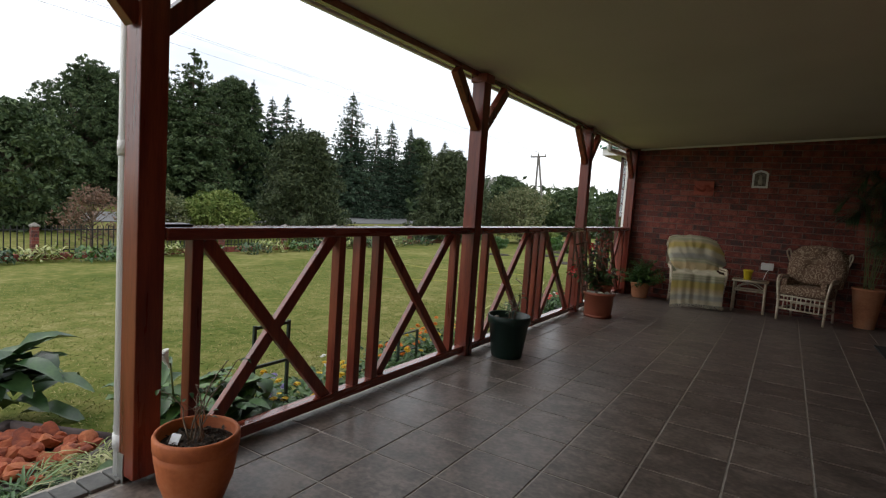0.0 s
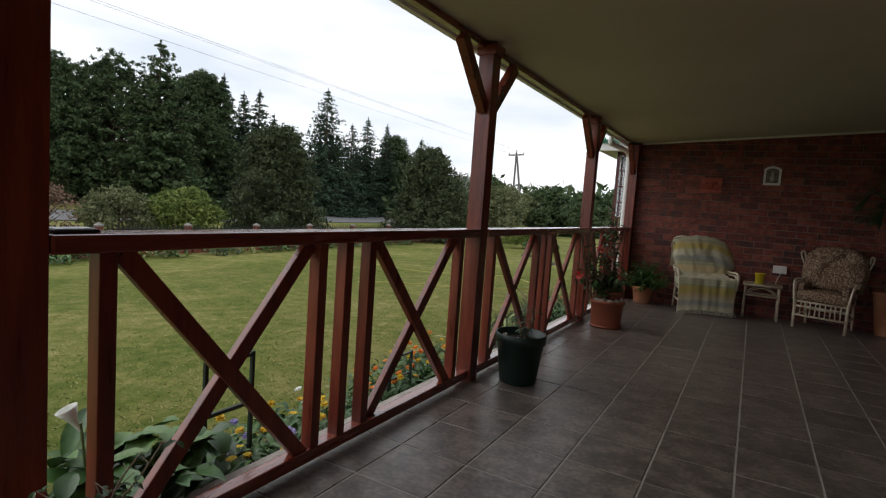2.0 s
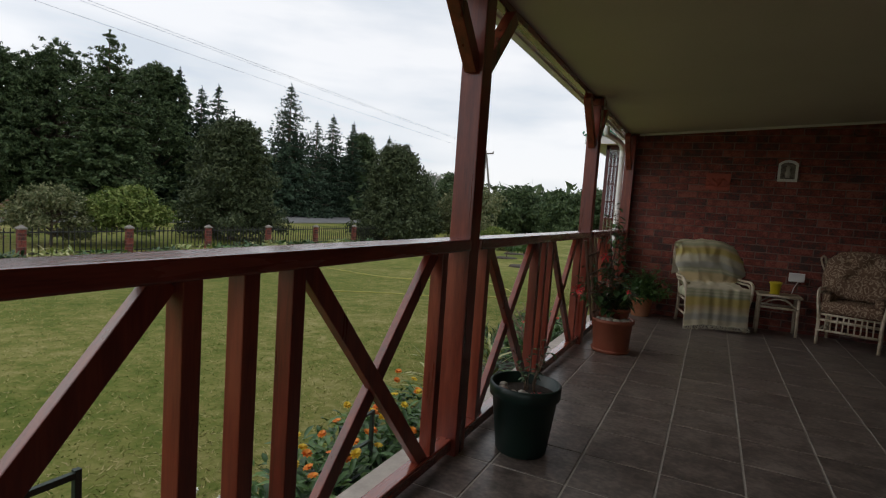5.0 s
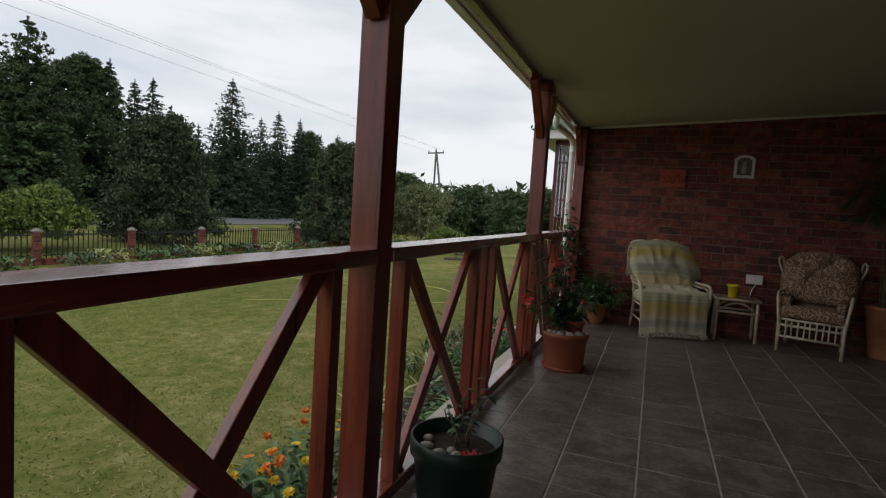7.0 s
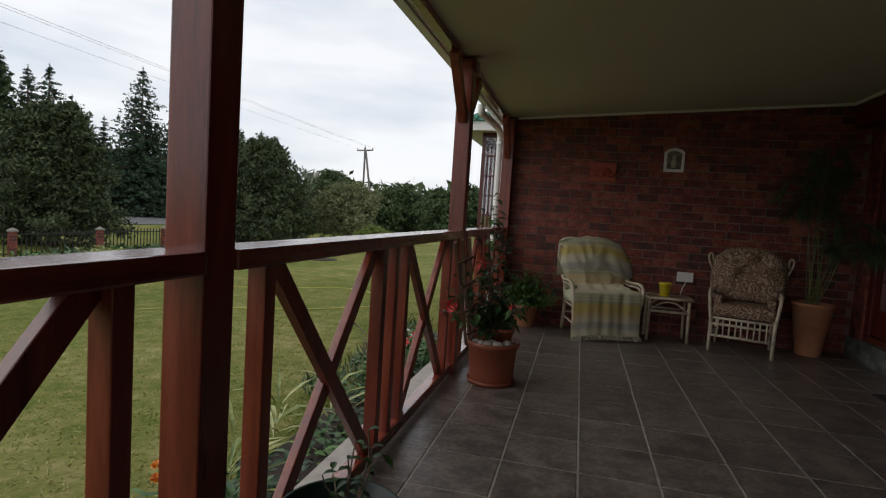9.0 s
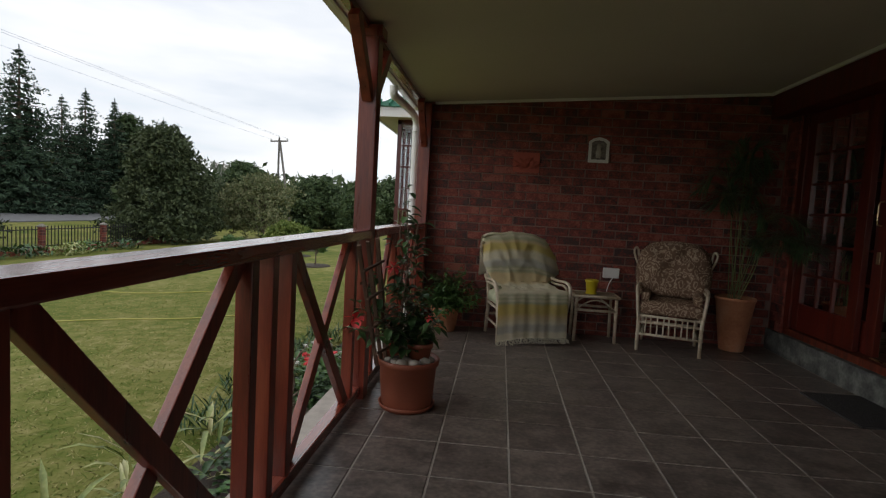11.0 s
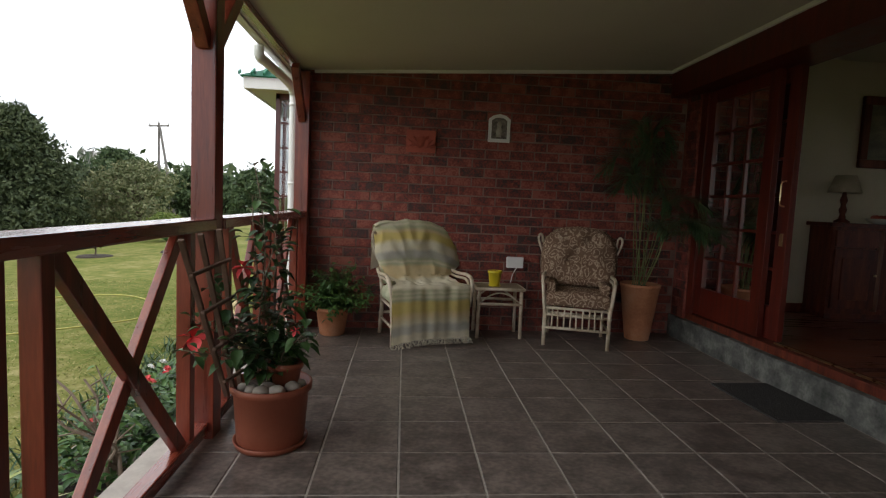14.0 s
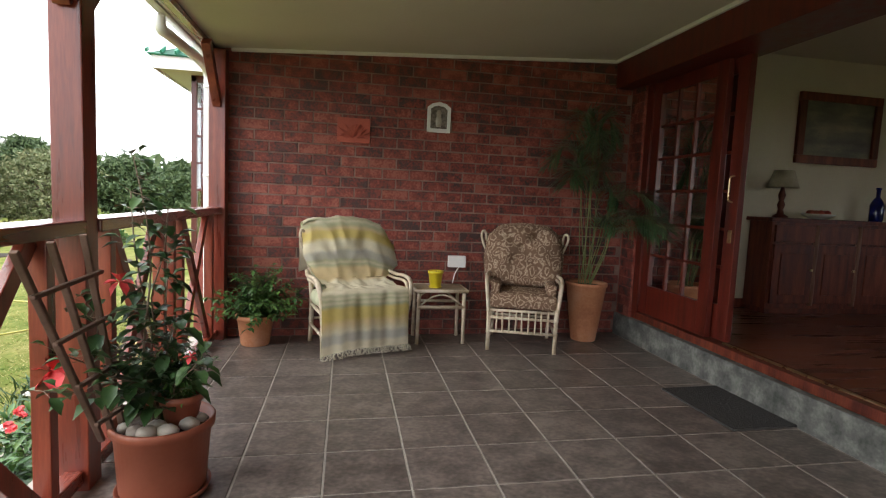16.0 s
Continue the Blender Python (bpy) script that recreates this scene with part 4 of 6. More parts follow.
def pattern_material(name):
    """Brown cloth with cream scrolls and blooms."""
    m = bpy.data.materials.new(name)
    m.use_nodes = True
    n, l = m.node_tree.nodes, m.node_tree.links
    b = n["Principled BSDF"]
    co = n.new("ShaderNodeTexCoord")
    warp = n.new("ShaderNodeTexNoise")
    warp.inputs["Scale"].default_value = 10
    add = n.new("ShaderNodeMixRGB")
    add.inputs["Fac"].default_value = 0.12
    l.new(co.outputs["Object"], warp.inputs["Vector"])
    l.new(co.outputs["Object"], add.inputs["Color1"])
    l.new(warp.outputs["Color"], add.inputs["Color2"])
    vor = n.new("ShaderNodeTexVoronoi")
    vor.inputs["Scale"].default_value = 14
    l.new(add.outputs["Color"], vor.inputs["Vector"])
    sc = n.new("ShaderNodeMath")
    sc.operation = "MULTIPLY"
    sc.inputs[1].default_value = 19.0
    l.new(vor.outputs["Distance"], sc.inputs[0])
    sn = n.new("ShaderNodeMath")
    sn.operation = "SINE"
    l.new(sc.outputs[0], sn.inputs[0])
    ramp = n.new("ShaderNodeValToRGB")
    e = ramp.color_ramp.elements
    e[0].position, e[0].color = 0.0, (0.17, 0.105, 0.07, 1)
    e[1].position, e[1].color = 0.55, (0.25, 0.16, 0.11, 1)
    for p, c in ((0.70, (0.36, 0.26, 0.18, 1)), (0.88, (0.56, 0.45, 0.33, 1)), (1.0, (0.26, 0.16, 0.11, 1))):
        k = e.new(p)
        k.color = c
    l.new(sn.outputs[0], ramp.inputs["Fac"])
    l.new(ramp.outputs["Color"], b.inputs["Base Color"])
    b.inputs["Roughness"].default_value = 0.9
    b.inputs["Specular IOR Level"].default_value = 0.15
    weave = n.new("ShaderNodeTexNoise")
    weave.inputs["Scale"].default_value = 400
    bp = n.new("ShaderNodeBump")
    bp.inputs["Strength"].default_value = 0.15
    l.new(co.outputs["Object"], weave.inputs["Vector"])
    l.new(weave.outputs["Fac"], bp.inputs["Height"])
    l.new(bp.outputs["Normal"], b.inputs["Normal"])
    return m


CUSHION = pattern_material("brown_scroll_patterned_cloth")
CUSHION_PALE = material("pale_green_cushion_cloth", [(0.36, 0.38, 0.24), (0.52, 0.52, 0.36)], scale=8, rough=0.9, bump=0.15, fine=200)
cane_chair(pose(0.175, 10.95, floor_z(0.17), 0, 0, -17) @ Matrix.Diagonal((0.93, 0.84, 0.965, 1)), "pale cane armchair with brown paisley-patterned cushions")
chair_with_throw = cane_chair(pose(-1.05, 10.96, floor_z(-1.05), 0, 0, 17) @ Matrix.Diagonal((1.14, 0.86, 0.94, 1)), "cane armchair covered by a yellow striped throw", True)


def stripe_material(name):
    """Woven cotton in cream, yellow and grey-green bands along the cloth's length."""
    m = bpy.data.materials.new(name)
    m.use_nodes = True
    n, l = m.node_tree.nodes, m.node_tree.links
    b = n["Principled BSDF"]
    uv = n.new("ShaderNodeUVMap")
    sep = n.new("ShaderNodeSeparateXYZ")
    l.new(uv.outputs["UV"], sep.inputs["Vector"])
    ramp = n.new("ShaderNodeValToRGB")
    e = ramp.color_ramp.elements
    cream, yel, pale, grey, green = (0.88, 0.82, 0.64, 1), (0.80, 0.66, 0.25, 1), (0.86, 0.71, 0.42, 1), (0.66, 0.64, 0.55, 1), (0.64, 0.64, 0.42, 1)
    bands = ((0.0, cream), (0.27, cream), (0.285, green), (0.295, cream), (0.31, green), (0.325, pale), (0.34, yel), (0.365, yel), (0.385, cream), (0.415, cream), (0.43, grey), (0.455, grey), (0.467, green), (0.475, cream), (0.485, green), (0.50, pale), (0.55, pale), (0.575, cream), (0.785, cream), (0.795, green), (0.803, cream), (0.812, green), (0.822, cream), (0.832, green), (0.845, yel), (0.88, yel), (0.90, pale), (0.93, cream), (0.945, grey), (0.967, grey), (0.98, cream))
    e[0].position, e[0].color = bands[0]
    e[1].position, e[1].color = bands[-1]
    for p, c in bands[1:-1]:
        k = e.new(p)
        k.color = c
    fray = n.new("ShaderNodeTexNoise")
    fray.inputs["Scale"].default_value, fray.inputs["Detail"].default_value = 14, 5
    shift = n.new("ShaderNodeMath")
    shift.operation = "MULTIPLY_ADD"
    l.new(fray.outputs["Fac"], shift.inputs[0])
    shift.inputs[1].default_value = 0.016
    l.new(sep.outputs["Y"], shift.inputs[2])
    l.new(shift.outputs[0], ramp.inputs["Fac"])
    wash = n.new("ShaderNodeTexNoise")
    wash.inputs["Scale"].default_value = 30
    mul = n.new("ShaderNodeMixRGB")
    mul.blend_type, mul.inputs["Fac"].default_value = "MULTIPLY", 0.12
    l.new(ramp.outputs["Color"], mul.inputs["Color1"])
    l.new(wash.outputs["Fac"], mul.inputs["Color2"])
    l.new(mul.outputs["Color"], b.inputs["Base Color"])
    b.inputs["Roughness"].default_value = 0.95
    b.inputs["Specular IOR Level"].default_value = 0.1
    weave = n.new("ShaderNodeTexNoise")
    weave.inputs["Scale"].default_value = 300
    bp = n.new("ShaderNodeBump")
    bp.inputs["Strength"].default_value = 0.12
    l.new(weave.outputs["Fac"], bp.inputs["Height"])
    l.new(bp.outputs["Normal"], b.inputs["Normal"])
    return m


THROW = stripe_material("striped_cotton_throw")
FRINGE = material("cream_cotton_fringe", [(0.45, 0.42, 0.32), (0.58, 0.55, 0.44)], scale=30, rough=0.95, bump=0.2)
throw = thing("throw_blanket", "cream, yellow and grey striped cotton throw with a knotted fringe", "blanket", chair_with_throw.matrix_basis.copy())
prof = curve_points([(0, 0.71, 0.62), (0, 0.712, 0.90), (0, 0.695, 1.03), (0, 0.60, 1.055), (0, 0.535, 0.99), (0, 0.47, 0.80), (0, 0.42, 0.62), (0, 0.35, 0.535), (0, 0.18, 0.525), (0, 0.0, 0.53), (0, -0.07, 0.505), (0, -0.092, 0.38), (0, -0.10, 0.20), (0, -0.105, 0.07)], 8)
seg_len = [0.0]
for a, c in zip(prof, prof[1:]):
    seg_len.append(seg_len[-1] + (c - a).length)
bm = bmesh.new()
uvl = bm.loops.layers.uv.new("UVMap")
cols, rows = 72, len(prof)


def bump_at(s, mid, wide):
    return math.exp(-((s - mid) / wide) ** 2)


gridv = []
for j, p in enumerate(prof):
    s = seg_len[j] / seg_len[-1]
    back = 1.0 if s < 0.42 else max(0.0, 1 - (s - 0.42) / 0.13)
    front = min(1.0, max(0.0, (s - 0.70) / 0.06))
    row = []
    for i in range(cols + 1):
        u = i / cols * 2 - 1
        half = 0.243 + 0.075 * back + 0.050 * front
        x = u * half - 0.012 * front
        if u > 0:
            x += 0.075 * back * u ** 3
        # creases: long diagonal ones on the back, upright ones in the hanging front
        q = Vector((u * 2.3 + s * 3.0, s * 8 - u * 1.6, 1.7))
        crease = 1 - abs(noise.noise(q)) * 2.4
        soft = noise.noise(Vector((u * 4.5, s * 14, 5.0)))
        hangf = math.sin(u * 9.5 + 2.2 * noise.noise(Vector((u * 2, s * 4, 8)))) + 0.5 * math.sin(u * 21 + 1)
        off = back * (0.024 * crease + 0.018 * soft) + front * (0.010 * hangf * min(1.0, (s - 0.70) / 0.12) + 0.006 * soft) + (1 - back) * (1 - front) * (0.014 * soft + 0.010 * crease)
        # the edges slump over the ears; one shoulder hangs lower
        droop = -0.045 * back * abs(u) ** 4 - (0.085 * back * max(0.0, (u - 0.35) / 0.65) ** 1.3 if u > 0.35 else 0.0) + 0.012 * back * noise.noise(Vector((u * 3, 4, 2)))
        tuck = 0.09 * back * abs(u) ** 5 if s > 0.28 else 0.0
        # sinks in the seat and rises at the arms
        seat = bump_at(s, 0.62, 0.09)
        rise = seat * (0.028 * u * u - 0.008) + 0.012 * seat * noise.noise(Vector((u * 5, s * 20, 0)))
        # hem longer at one corner
        hem = front * ((s - 0.74) / 0.26) * (-0.075 * max(0.0, -u - 0.45) + 0.012 * noise.noise(Vector((u * 4, 0, 3)))) if s > 0.74 else 0.0
        nrm = Vector((0, -1, 0)) if (s > 0.74 or 0.30 < s < 0.54) else Vector((0, 0, 1)) if s > 0.2 else Vector((0, 0.6, 0))
        row.append(bm.verts.new(Vector((x, p.y + tuck, p.z + droop + rise + hem)) + nrm * off * (0.45 if 0.2 < s < 0.34 else 1.0)))
    gridv.append(row)
for j in range(rows - 1):
    for i in range(cols):
        f = bm.faces.new((gridv[j][i], gridv[j][i + 1], gridv[j + 1][i + 1], gridv[j + 1][i]))
        for lp, (a, c) in zip(f.loops, ((i, j), (i + 1, j), (i + 1, j + 1), (i, j + 1))):
            lp[uvl].uv = (a / cols, seg_len[c] / seg_len[-1])
bmesh.ops.solidify(bm, geom=bm.faces[:], thickness=0.004)
edge_pts = [v.co.copy() for v in gridv[-1]]
part("cloth", bm, THROW, throw, smooth=True)
rng = random.Random(8)
bm = bmesh.new()
for q in edge_pts[::2]:
    for k in range(3):
        e0 = Vector((q.x + rng.uniform(-0.008, 0.008), q.y - 0.004, q.z + 0.005))
        tube([e0, e0 + Vector((rng.uniform(-0.02, 0.02), rng.uniform(-0.012, 0.004), -0.022)), e0 + Vector((rng.uniform(-0.03, 0.03), rng.uniform(-0.015, 0.003), -0.05))], 0.003, 0.002, 4, bm)
part("fringe", bm, FRINGE, throw, "knotted cream cotton fringe")

# ---- small cane table with a yellow pot ----
table = thing("side_table", "small pale cane side table", "table", pose(-0.43, 11.33, floor_z(-0.43)) @ Matrix.Diagonal((1, 0.86, 1.0, 1)))
for x in (-0.185, 0.185):
    for y in (-0.155, 0.155):
        part("leg", tube([(x * 1.03, y, 0), (x, y, 0.43)], 0.016, seg=10), CANE, table, smooth=True)
part("tabletop", box(-0.205, 0.205, -0.175, 0.175, 0.430, 0.448, 0.006), material("woven_cane_top", [(0.22, 0.17, 0.11), (0.34, 0.27, 0.18)], scale=40, rough=0.55, bump=0.3, stretch=(1, 5, 1)), table, "woven cane top")
for y in (-0.178, 0.178):
    part("edge", tube([(-0.21, y, 0.438), (0.21, y, 0.438)], 0.014, seg=8), CANE, table, smooth=True)
    part("stretcher", tube([(-0.19, y * 0.9, 0.305), (0.19, y * 0.9, 0.305)], 0.013, seg=8), CANE, table, smooth=True)
    part("arch", tube(curve_points([(-0.165, y * 0.9, 0.325), (-0.08, y * 0.9, 0.385), (0, y * 0.9, 0.405), (0.08, y * 0.9, 0.385), (0.165, y * 0.9, 0.325)], 4), 0.008, seg=6), CANE, table, smooth=True)
for x in (-0.208, 0.208):
    part("edge", tube([(x, -0.175, 0.438), (x, 0.175, 0.438)], 0.014, seg=8), CANE, table, smooth=True)
YELLOW = material("yellow_glazed_pot", [(0.60, 0.47, 0.02), (0.68, 0.55, 0.03)], scale=4, rough=0.4, bump=0.03)
yp = thing("small_flower_pot", "small bright yellow plastic pot with a seedling", "flower pot", pose(-0.47, 11.30, floor_z(-0.43) + 0.449))
part("pot", lathe([(0, 0.006), (0.042, 0.006), (0.045, 0.012), (0.058, 0.115), (0.064, 0.117), (0.065, 0.138), (0.058, 0.14), (0.054, 0.118), (0, 0.112)], 32), YELLOW, yp, smooth=True)
part("saucer", lathe([(0, 0), (0.05, 0), (0.057, 0.012), (0.052, 0.012), (0, 0.005)], 24), YELLOW, yp, smooth=True)
rng = random.Random(2)
leaf_specs_mesh("seedling", [((rng.uniform(-0.03, 0.03), rng.uniform(-0.03, 0.03), 0.115), rand_dir(rng, 0.5), 0.045, 0.015, 0.3) for _ in range(12)], TWIG, yp, "dry seedling")

# ---- on the brick wall ----
plq = thing("wall_plaque", "square terracotta relief plaque with leaf spray on the brick wall", "plaque", pose(-1.168, WALL_Y, 1.72))
PLAQUE = material("red_clay_plaque", [(0.32, 0.06, 0.035), (0.42, 0.09, 0.05)], scale=8, rough=0.6, bump=0.1)
part("slab", box(-0.132, 0.132, -0.03, -0.001, -0.10, 0.10, 0.004), PLAQUE, plq)
rng = random.Random(6)
specs = []
for k in range(46):
    a = math.pi * (0.05 + 0.90 * rng.random())
    r = rng.uniform(0.01, 0.105)
    specs.append(((r * math.cos(a) * 1.2, -0.032, r * math.sin(a) - 0.075), (math.cos(a), -0.35, math.sin(a)), 0.044, 0.020, 0.0))
leaf_specs_mesh("relief", specs, PLAQUE, plq)
shrine = thing("wall_ornament", "small white arched frame with a carved panel on brick", "wall ornament", pose(-0.466, WALL_Y, 1.75))
bm = bmesh.new()
outer = [(-0.098, 0), (0.098, 0), (0.098, 0.205), (0.06, 0.235), (0, 0.25), (-0.06, 0.235), (-0.098, 0.205)]
inner = [(-0.072, 0.03), (0.072, 0.03), (0.072, 0.19), (0.045, 0.212), (0, 0.222), (-0.045, 0.212), (-0.072, 0.19)]
for (o0, o1), (i0, i1) in zip(zip(outer, outer[1:] + outer[:1]), zip(inner, inner[1:] + inner[:1])):
    bm.faces.new([bm.verts.new((c[0], -0.03, c[1])) for c in (o0, o1, i1, i0)])
bmesh.ops.remove_doubles(bm, verts=bm.verts[:], dist=0.0005)
r = bmesh.ops.extrude_face_region(bm, geom=bm.faces[:])
for v in [g for g in r["geom"] if isinstance(g, bmesh.types.BMVert)]:
    v.co.y = -0.001
part("frame", bm, WHITE, shrine)
part("panel", box(-0.075, 0.075, -0.012, -0.002, 0.025, 0.215), material("grey_carved_panel", [(0.07, 0.055, 0.045), (0.25, 0.21, 0.18)], scale=30, rough=0.8, bump=0.6), shrine)
part("relief", lathe([(0, 0), (0.022, 0), (0.03, 0.05), (0.02, 0.09), (0.024, 0.115), (0.014, 0.14), (0, 0.145)], 12), PEBBLE, shrine, "pale carved relief", True, pose(0, -0.01, 0.045) @ Matrix.Diagonal((1, 0.4, 1, 1)))
sock = thing("socket_box", "white weatherproof electrical box on the brick wall", "socket", pose(-0.256, WALL_Y, 0.662))
part("cover", box(-0.077, 0.077, -0.045, -0.001, -0.05, 0.05, 0.006), WHITE, sock)
part("hinge", box(-0.07, 0.07, -0.05, -0.046, 0.034, 0.046, 0.002), WHITE, sock)
part("cable", tube(curve_points([(0.02, -0.02, -0.05), (-0.01, -0.015, -0.11), (-0.03, -0.02, -0.19)], 4), 0.005, seg=6), WHITE, sock)
mat_ob = tagged(part("door_mat", box(-0.205, 0.205, -0.315, 0.315, 0, 0.012, 0.004), MATFIBRE, at=pose(1.045, 9.74, floor_z(1.04) + 0.001, 0, -0.5, 2)), "dark fibre door mat on the tiles below the door", "door mat")


# ---- rain pipes ----
pipe = thing("downpipe", "white plastic rain downpipe fixed beside the post", "downpipe", pose(-2.30, 3.885, 0))
part("pipe", tube([(0, 0, -0.30), (0, 0, 1.3), (0, 0, 2.27)], 0.028, seg=20), PVC, pipe, smooth=True)
for z in (0.16, 1.36):
    part("socket", lathe([(0.028, z - 0.03), (0.033, z - 0.03), (0.033, z + 0.03), (0.028, z + 0.03)], 20), PVC, pipe, smooth=True)
    part("bracket", box(-0.045, 0.05, -0.012, 0.012, z + 0.035, z + 0.05), PVC, pipe)
pipe = thing("downpipe", "white plastic downpipe with swan neck at the wall corner", "downpipe", pose(-2.362, 11.82, 0))
part("pipe", tube(curve_points([(-0.035, -1.08, 2.27), (-0.035, -1.05, 2.19), (-0.03, -0.88, 2.19), (-0.01, -0.22, 2.19), (0, -0.03, 2.14), (0, 0, 2.05)], 5) + [Vector((0, 0, 1.0)), Vector((0, 0, -0.3))], 0.037, seg=18), PVC, pipe, smooth=True)
for z in (0.2, 1.30, 2.03):
    part("bracket", lathe([(0.037, z - 0.012), (0.043, z - 0.012), (0.043, z + 0.012), (0.037, z + 0.012)], 18), PVC, pipe, smooth=True)

# ---- the bay of the house beyond the veranda ----
bay = thing("house_bay", "projecting brick bay with tall glazed window and green metal roof", "house", pose(-0.292, 1.037, 0) @ Matrix.Diagonal((0.86, 0.91, 1, 1)))
bm = bmesh.new()
for c in range(34):
    z = -0.32 + 0.0865 * c
    for k in range(6):
        y = 11.76 + 0.232 * k + (0.116 if c % 2 else 0)
        box(-2.302, -2.20, y, min(y + 0.22, 13.02), z, z + 0.0745, bm=bm)
part("wall", bm, BRICK_J, bay)
part("wall_core", box(-2.294, -2.0, 11.755, 13.0, -0.32, 2.6), MORTAR, bay)
part("wall_base", box(-2.86, -2.0, 13.0, 14.6, -0.32, 0.55), BRICK_J, bay)
part("inner_wall", box(-2.15, -2.0, 13.05, 14.6, 0.55, 2.5), PLASTER, bay)
win = part("window", box(-2.88, -2.30, 12.965, 13.03, 0.55, 0.62, 0.004), DOORWOOD, bay, "tall red timber window with small panes")
for x in (-2.88, -2.66, -2.37):
    part("frame", box(x, x + (0.06 if x != -2.66 else 0.03), 12.97, 13.02, 0.62, 2.31, 0.004), DOORWOOD, win)
part("frame", box(-2.88, -2.31, 12.97, 13.02, 2.25, 2.32, 0.004), DOORWOOD, win)
part("frame", box(-2.88, -2.82, 13.03, 14.5, 2.25, 2.32, 0.004), DOORWOOD, win)
for y in (13.35, 13.72, 14.1, 14.45):
    part("frame", box(-2.88, -2.83, y, y + 0.05, 0.55, 2.30, 0.004), DOORWOOD, win)
for k in range(1, 6):
    part("glazing_bar", box(-2.85, -2.33, 12.985, 13.008, 0.62 + 0.272 * k, 0.642 + 0.272 * k), DOORWOOD, win)
for x0, x1 in ((-2.82, -2.66), (-2.63, -2.37)):
    for k in range(6):
        pane = part("pane", box(x0, x1, 12.995, 12.999, 0.642 + 0.272 * k, 0.892 + 0.272 * k), GLASS, win)
        pane.visible_shadow = False
for k in range(4):
    pane = part("pane", box(-2.857, -2.853, 13.03 + 0.37 * k, 13.36 + 0.37 * k, 0.56, 2.25), GLASS, win)
    pane.visible_shadow = False
part("fascia", box(-3.20, -2.1, 12.66, 12.685, 2.30, 2.42, 0.003), WHITE, bay)
part("fascia", box(-3.20, -3.175, 12.685, 15.0, 2.30, 2.42, 0.003), WHITE, bay)
part("soffit", box(-3.175, -2.1, 12.685, 15.0, 2.315, 2.33), CEIL, bay)
bm = bmesh.new()
apex = [Vector((-1.9, 13.9, 3.05)), Vector((-1.9, 15.0, 3.05))]
c0, c1, c2 = Vector((-3.24, 12.62, 2.425)), Vector((-1.9, 12.62, 2.425)), Vector((-3.24, 15.2, 2.425))
for f in ((c0, c1, apex[0]), (c0, apex[0], apex[1], c2)):
    bm.faces.new([bm.verts.new(v) for v in f])
bmesh.ops.solidify(bm, geom=bm.faces[:], thickness=0.02)
rf = part("roof", bm, ROOF, bay, "green ribbed metal roof")
for k in range(9):
    t = k / 9
    a = c0.lerp(c1, t)
    part("rib", beam(a + Vector((0, 0, 0.022)), a.lerp(apex[0], 0.0) + (apex[0] - c1) * (t if t > 0.05 else 0.05) + Vector((0, 0, 0.022)), 0.03, 0.02, bevel=0.0), ROOF, rf)
for k in range(1, 9):
    t = k / 8
    a = c0.lerp(c2, t)
    top = Vector((-1.9, a.y, 3.07)) if a.y > 13.9 else c0.lerp(apex[0], (a.y - 12.62) / 1.28) + Vector((0, 0, 0.02))
    part("rib", beam(a + Vector((0, 0, 0.022)), top, 0.03, 0.02, bevel=0.0), ROOF, rf)

# slate step and paving at the veranda's open end
step = tagged(part("pavement", box(-2.48, -2.425, 2.95, 4.10, -0.34, -0.075, 0.015), SLATE), "grey slate paved edge of the veranda", "paving", kind="structure")
rng = random.Random(12)
for i in range(2):
    for j in range(12):
        part("paver", box(-0.062, 0.062, -0.046, 0.046, -0.012, 0.012, 0.005), SLATE, step, at=pose(-2.44 + 0.128 * i, 3.01 + 0.098 * j, -0.061 + (0.062 if i else 0.0) + rng.uniform(-0.003, 0.003), 0, 0, rng.uniform(-2, 2)))

# ---- raised bed with red stones ----
LOG = material("weathered_log_edging", [(0.05, 0.035, 0.035), (0.11, 0.08, 0.075)], scale=8, rough=0.9, bump=0.4)
ROCK = material("orange_red_stone", [(0.16, 0.035, 0.018), (0.34, 0.08, 0.03), (0.50, 0.17, 0.07)], scale=9, rough=0.85, bump=0.5, per_object=0.3)
bed = thing("stone_bed", "square bed edged with logs and filled with orange stones", "flower bed", pose(-3.17, 3.70, GROUND))
cs = [(-0.22, -0.27), (0.36, 0.08), (0.04, 0.58), (-0.60, 0.28)]
for a, b in zip(cs, cs[1:] + cs[:1]):
    part("log", tube([(a[0], a[1], 0.05), (b[0], b[1], 0.045)], 0.045, seg=10), LOG, bed, smooth=True)
part("soil", box(-0.28, 0.18, -0.06, 0.36, 0, 0.04), SOIL, bed)
rng = random.Random(17)
for k in range(78):
    u, v = rng.random(), rng.random()
    p = Vector((*cs[0], 0)).lerp(Vector((*cs[1], 0)), u).lerp(Vector((*cs[3], 0)).lerp(Vector((*cs[2], 0)), u), v)
    bm = bmesh.new()
    bmesh.ops.create_icosphere(bm, subdivisions=2, radius=rng.uniform(0.038, 0.062))
    off = Vector((k * 3.1, k * 1.7, 0))
    for q in bm.verts:
        q.co *= 1 + 0.7 * noise.noise(q.co * 16 + off)
        q.co.z = max(-0.022, min(0.026, q.co.z * 0.8))
    part("stone", bm, ROCK, bed, at=pose(-0.105 + (p.x + 0.105) * 0.86, 0.17 + (p.y - 0.17) * 0.86, 0.055 + 0.035 * rng.random(), rng.uniform(-30, 30), rng.uniform(-30, 30), rng.uniform(0, 360)))


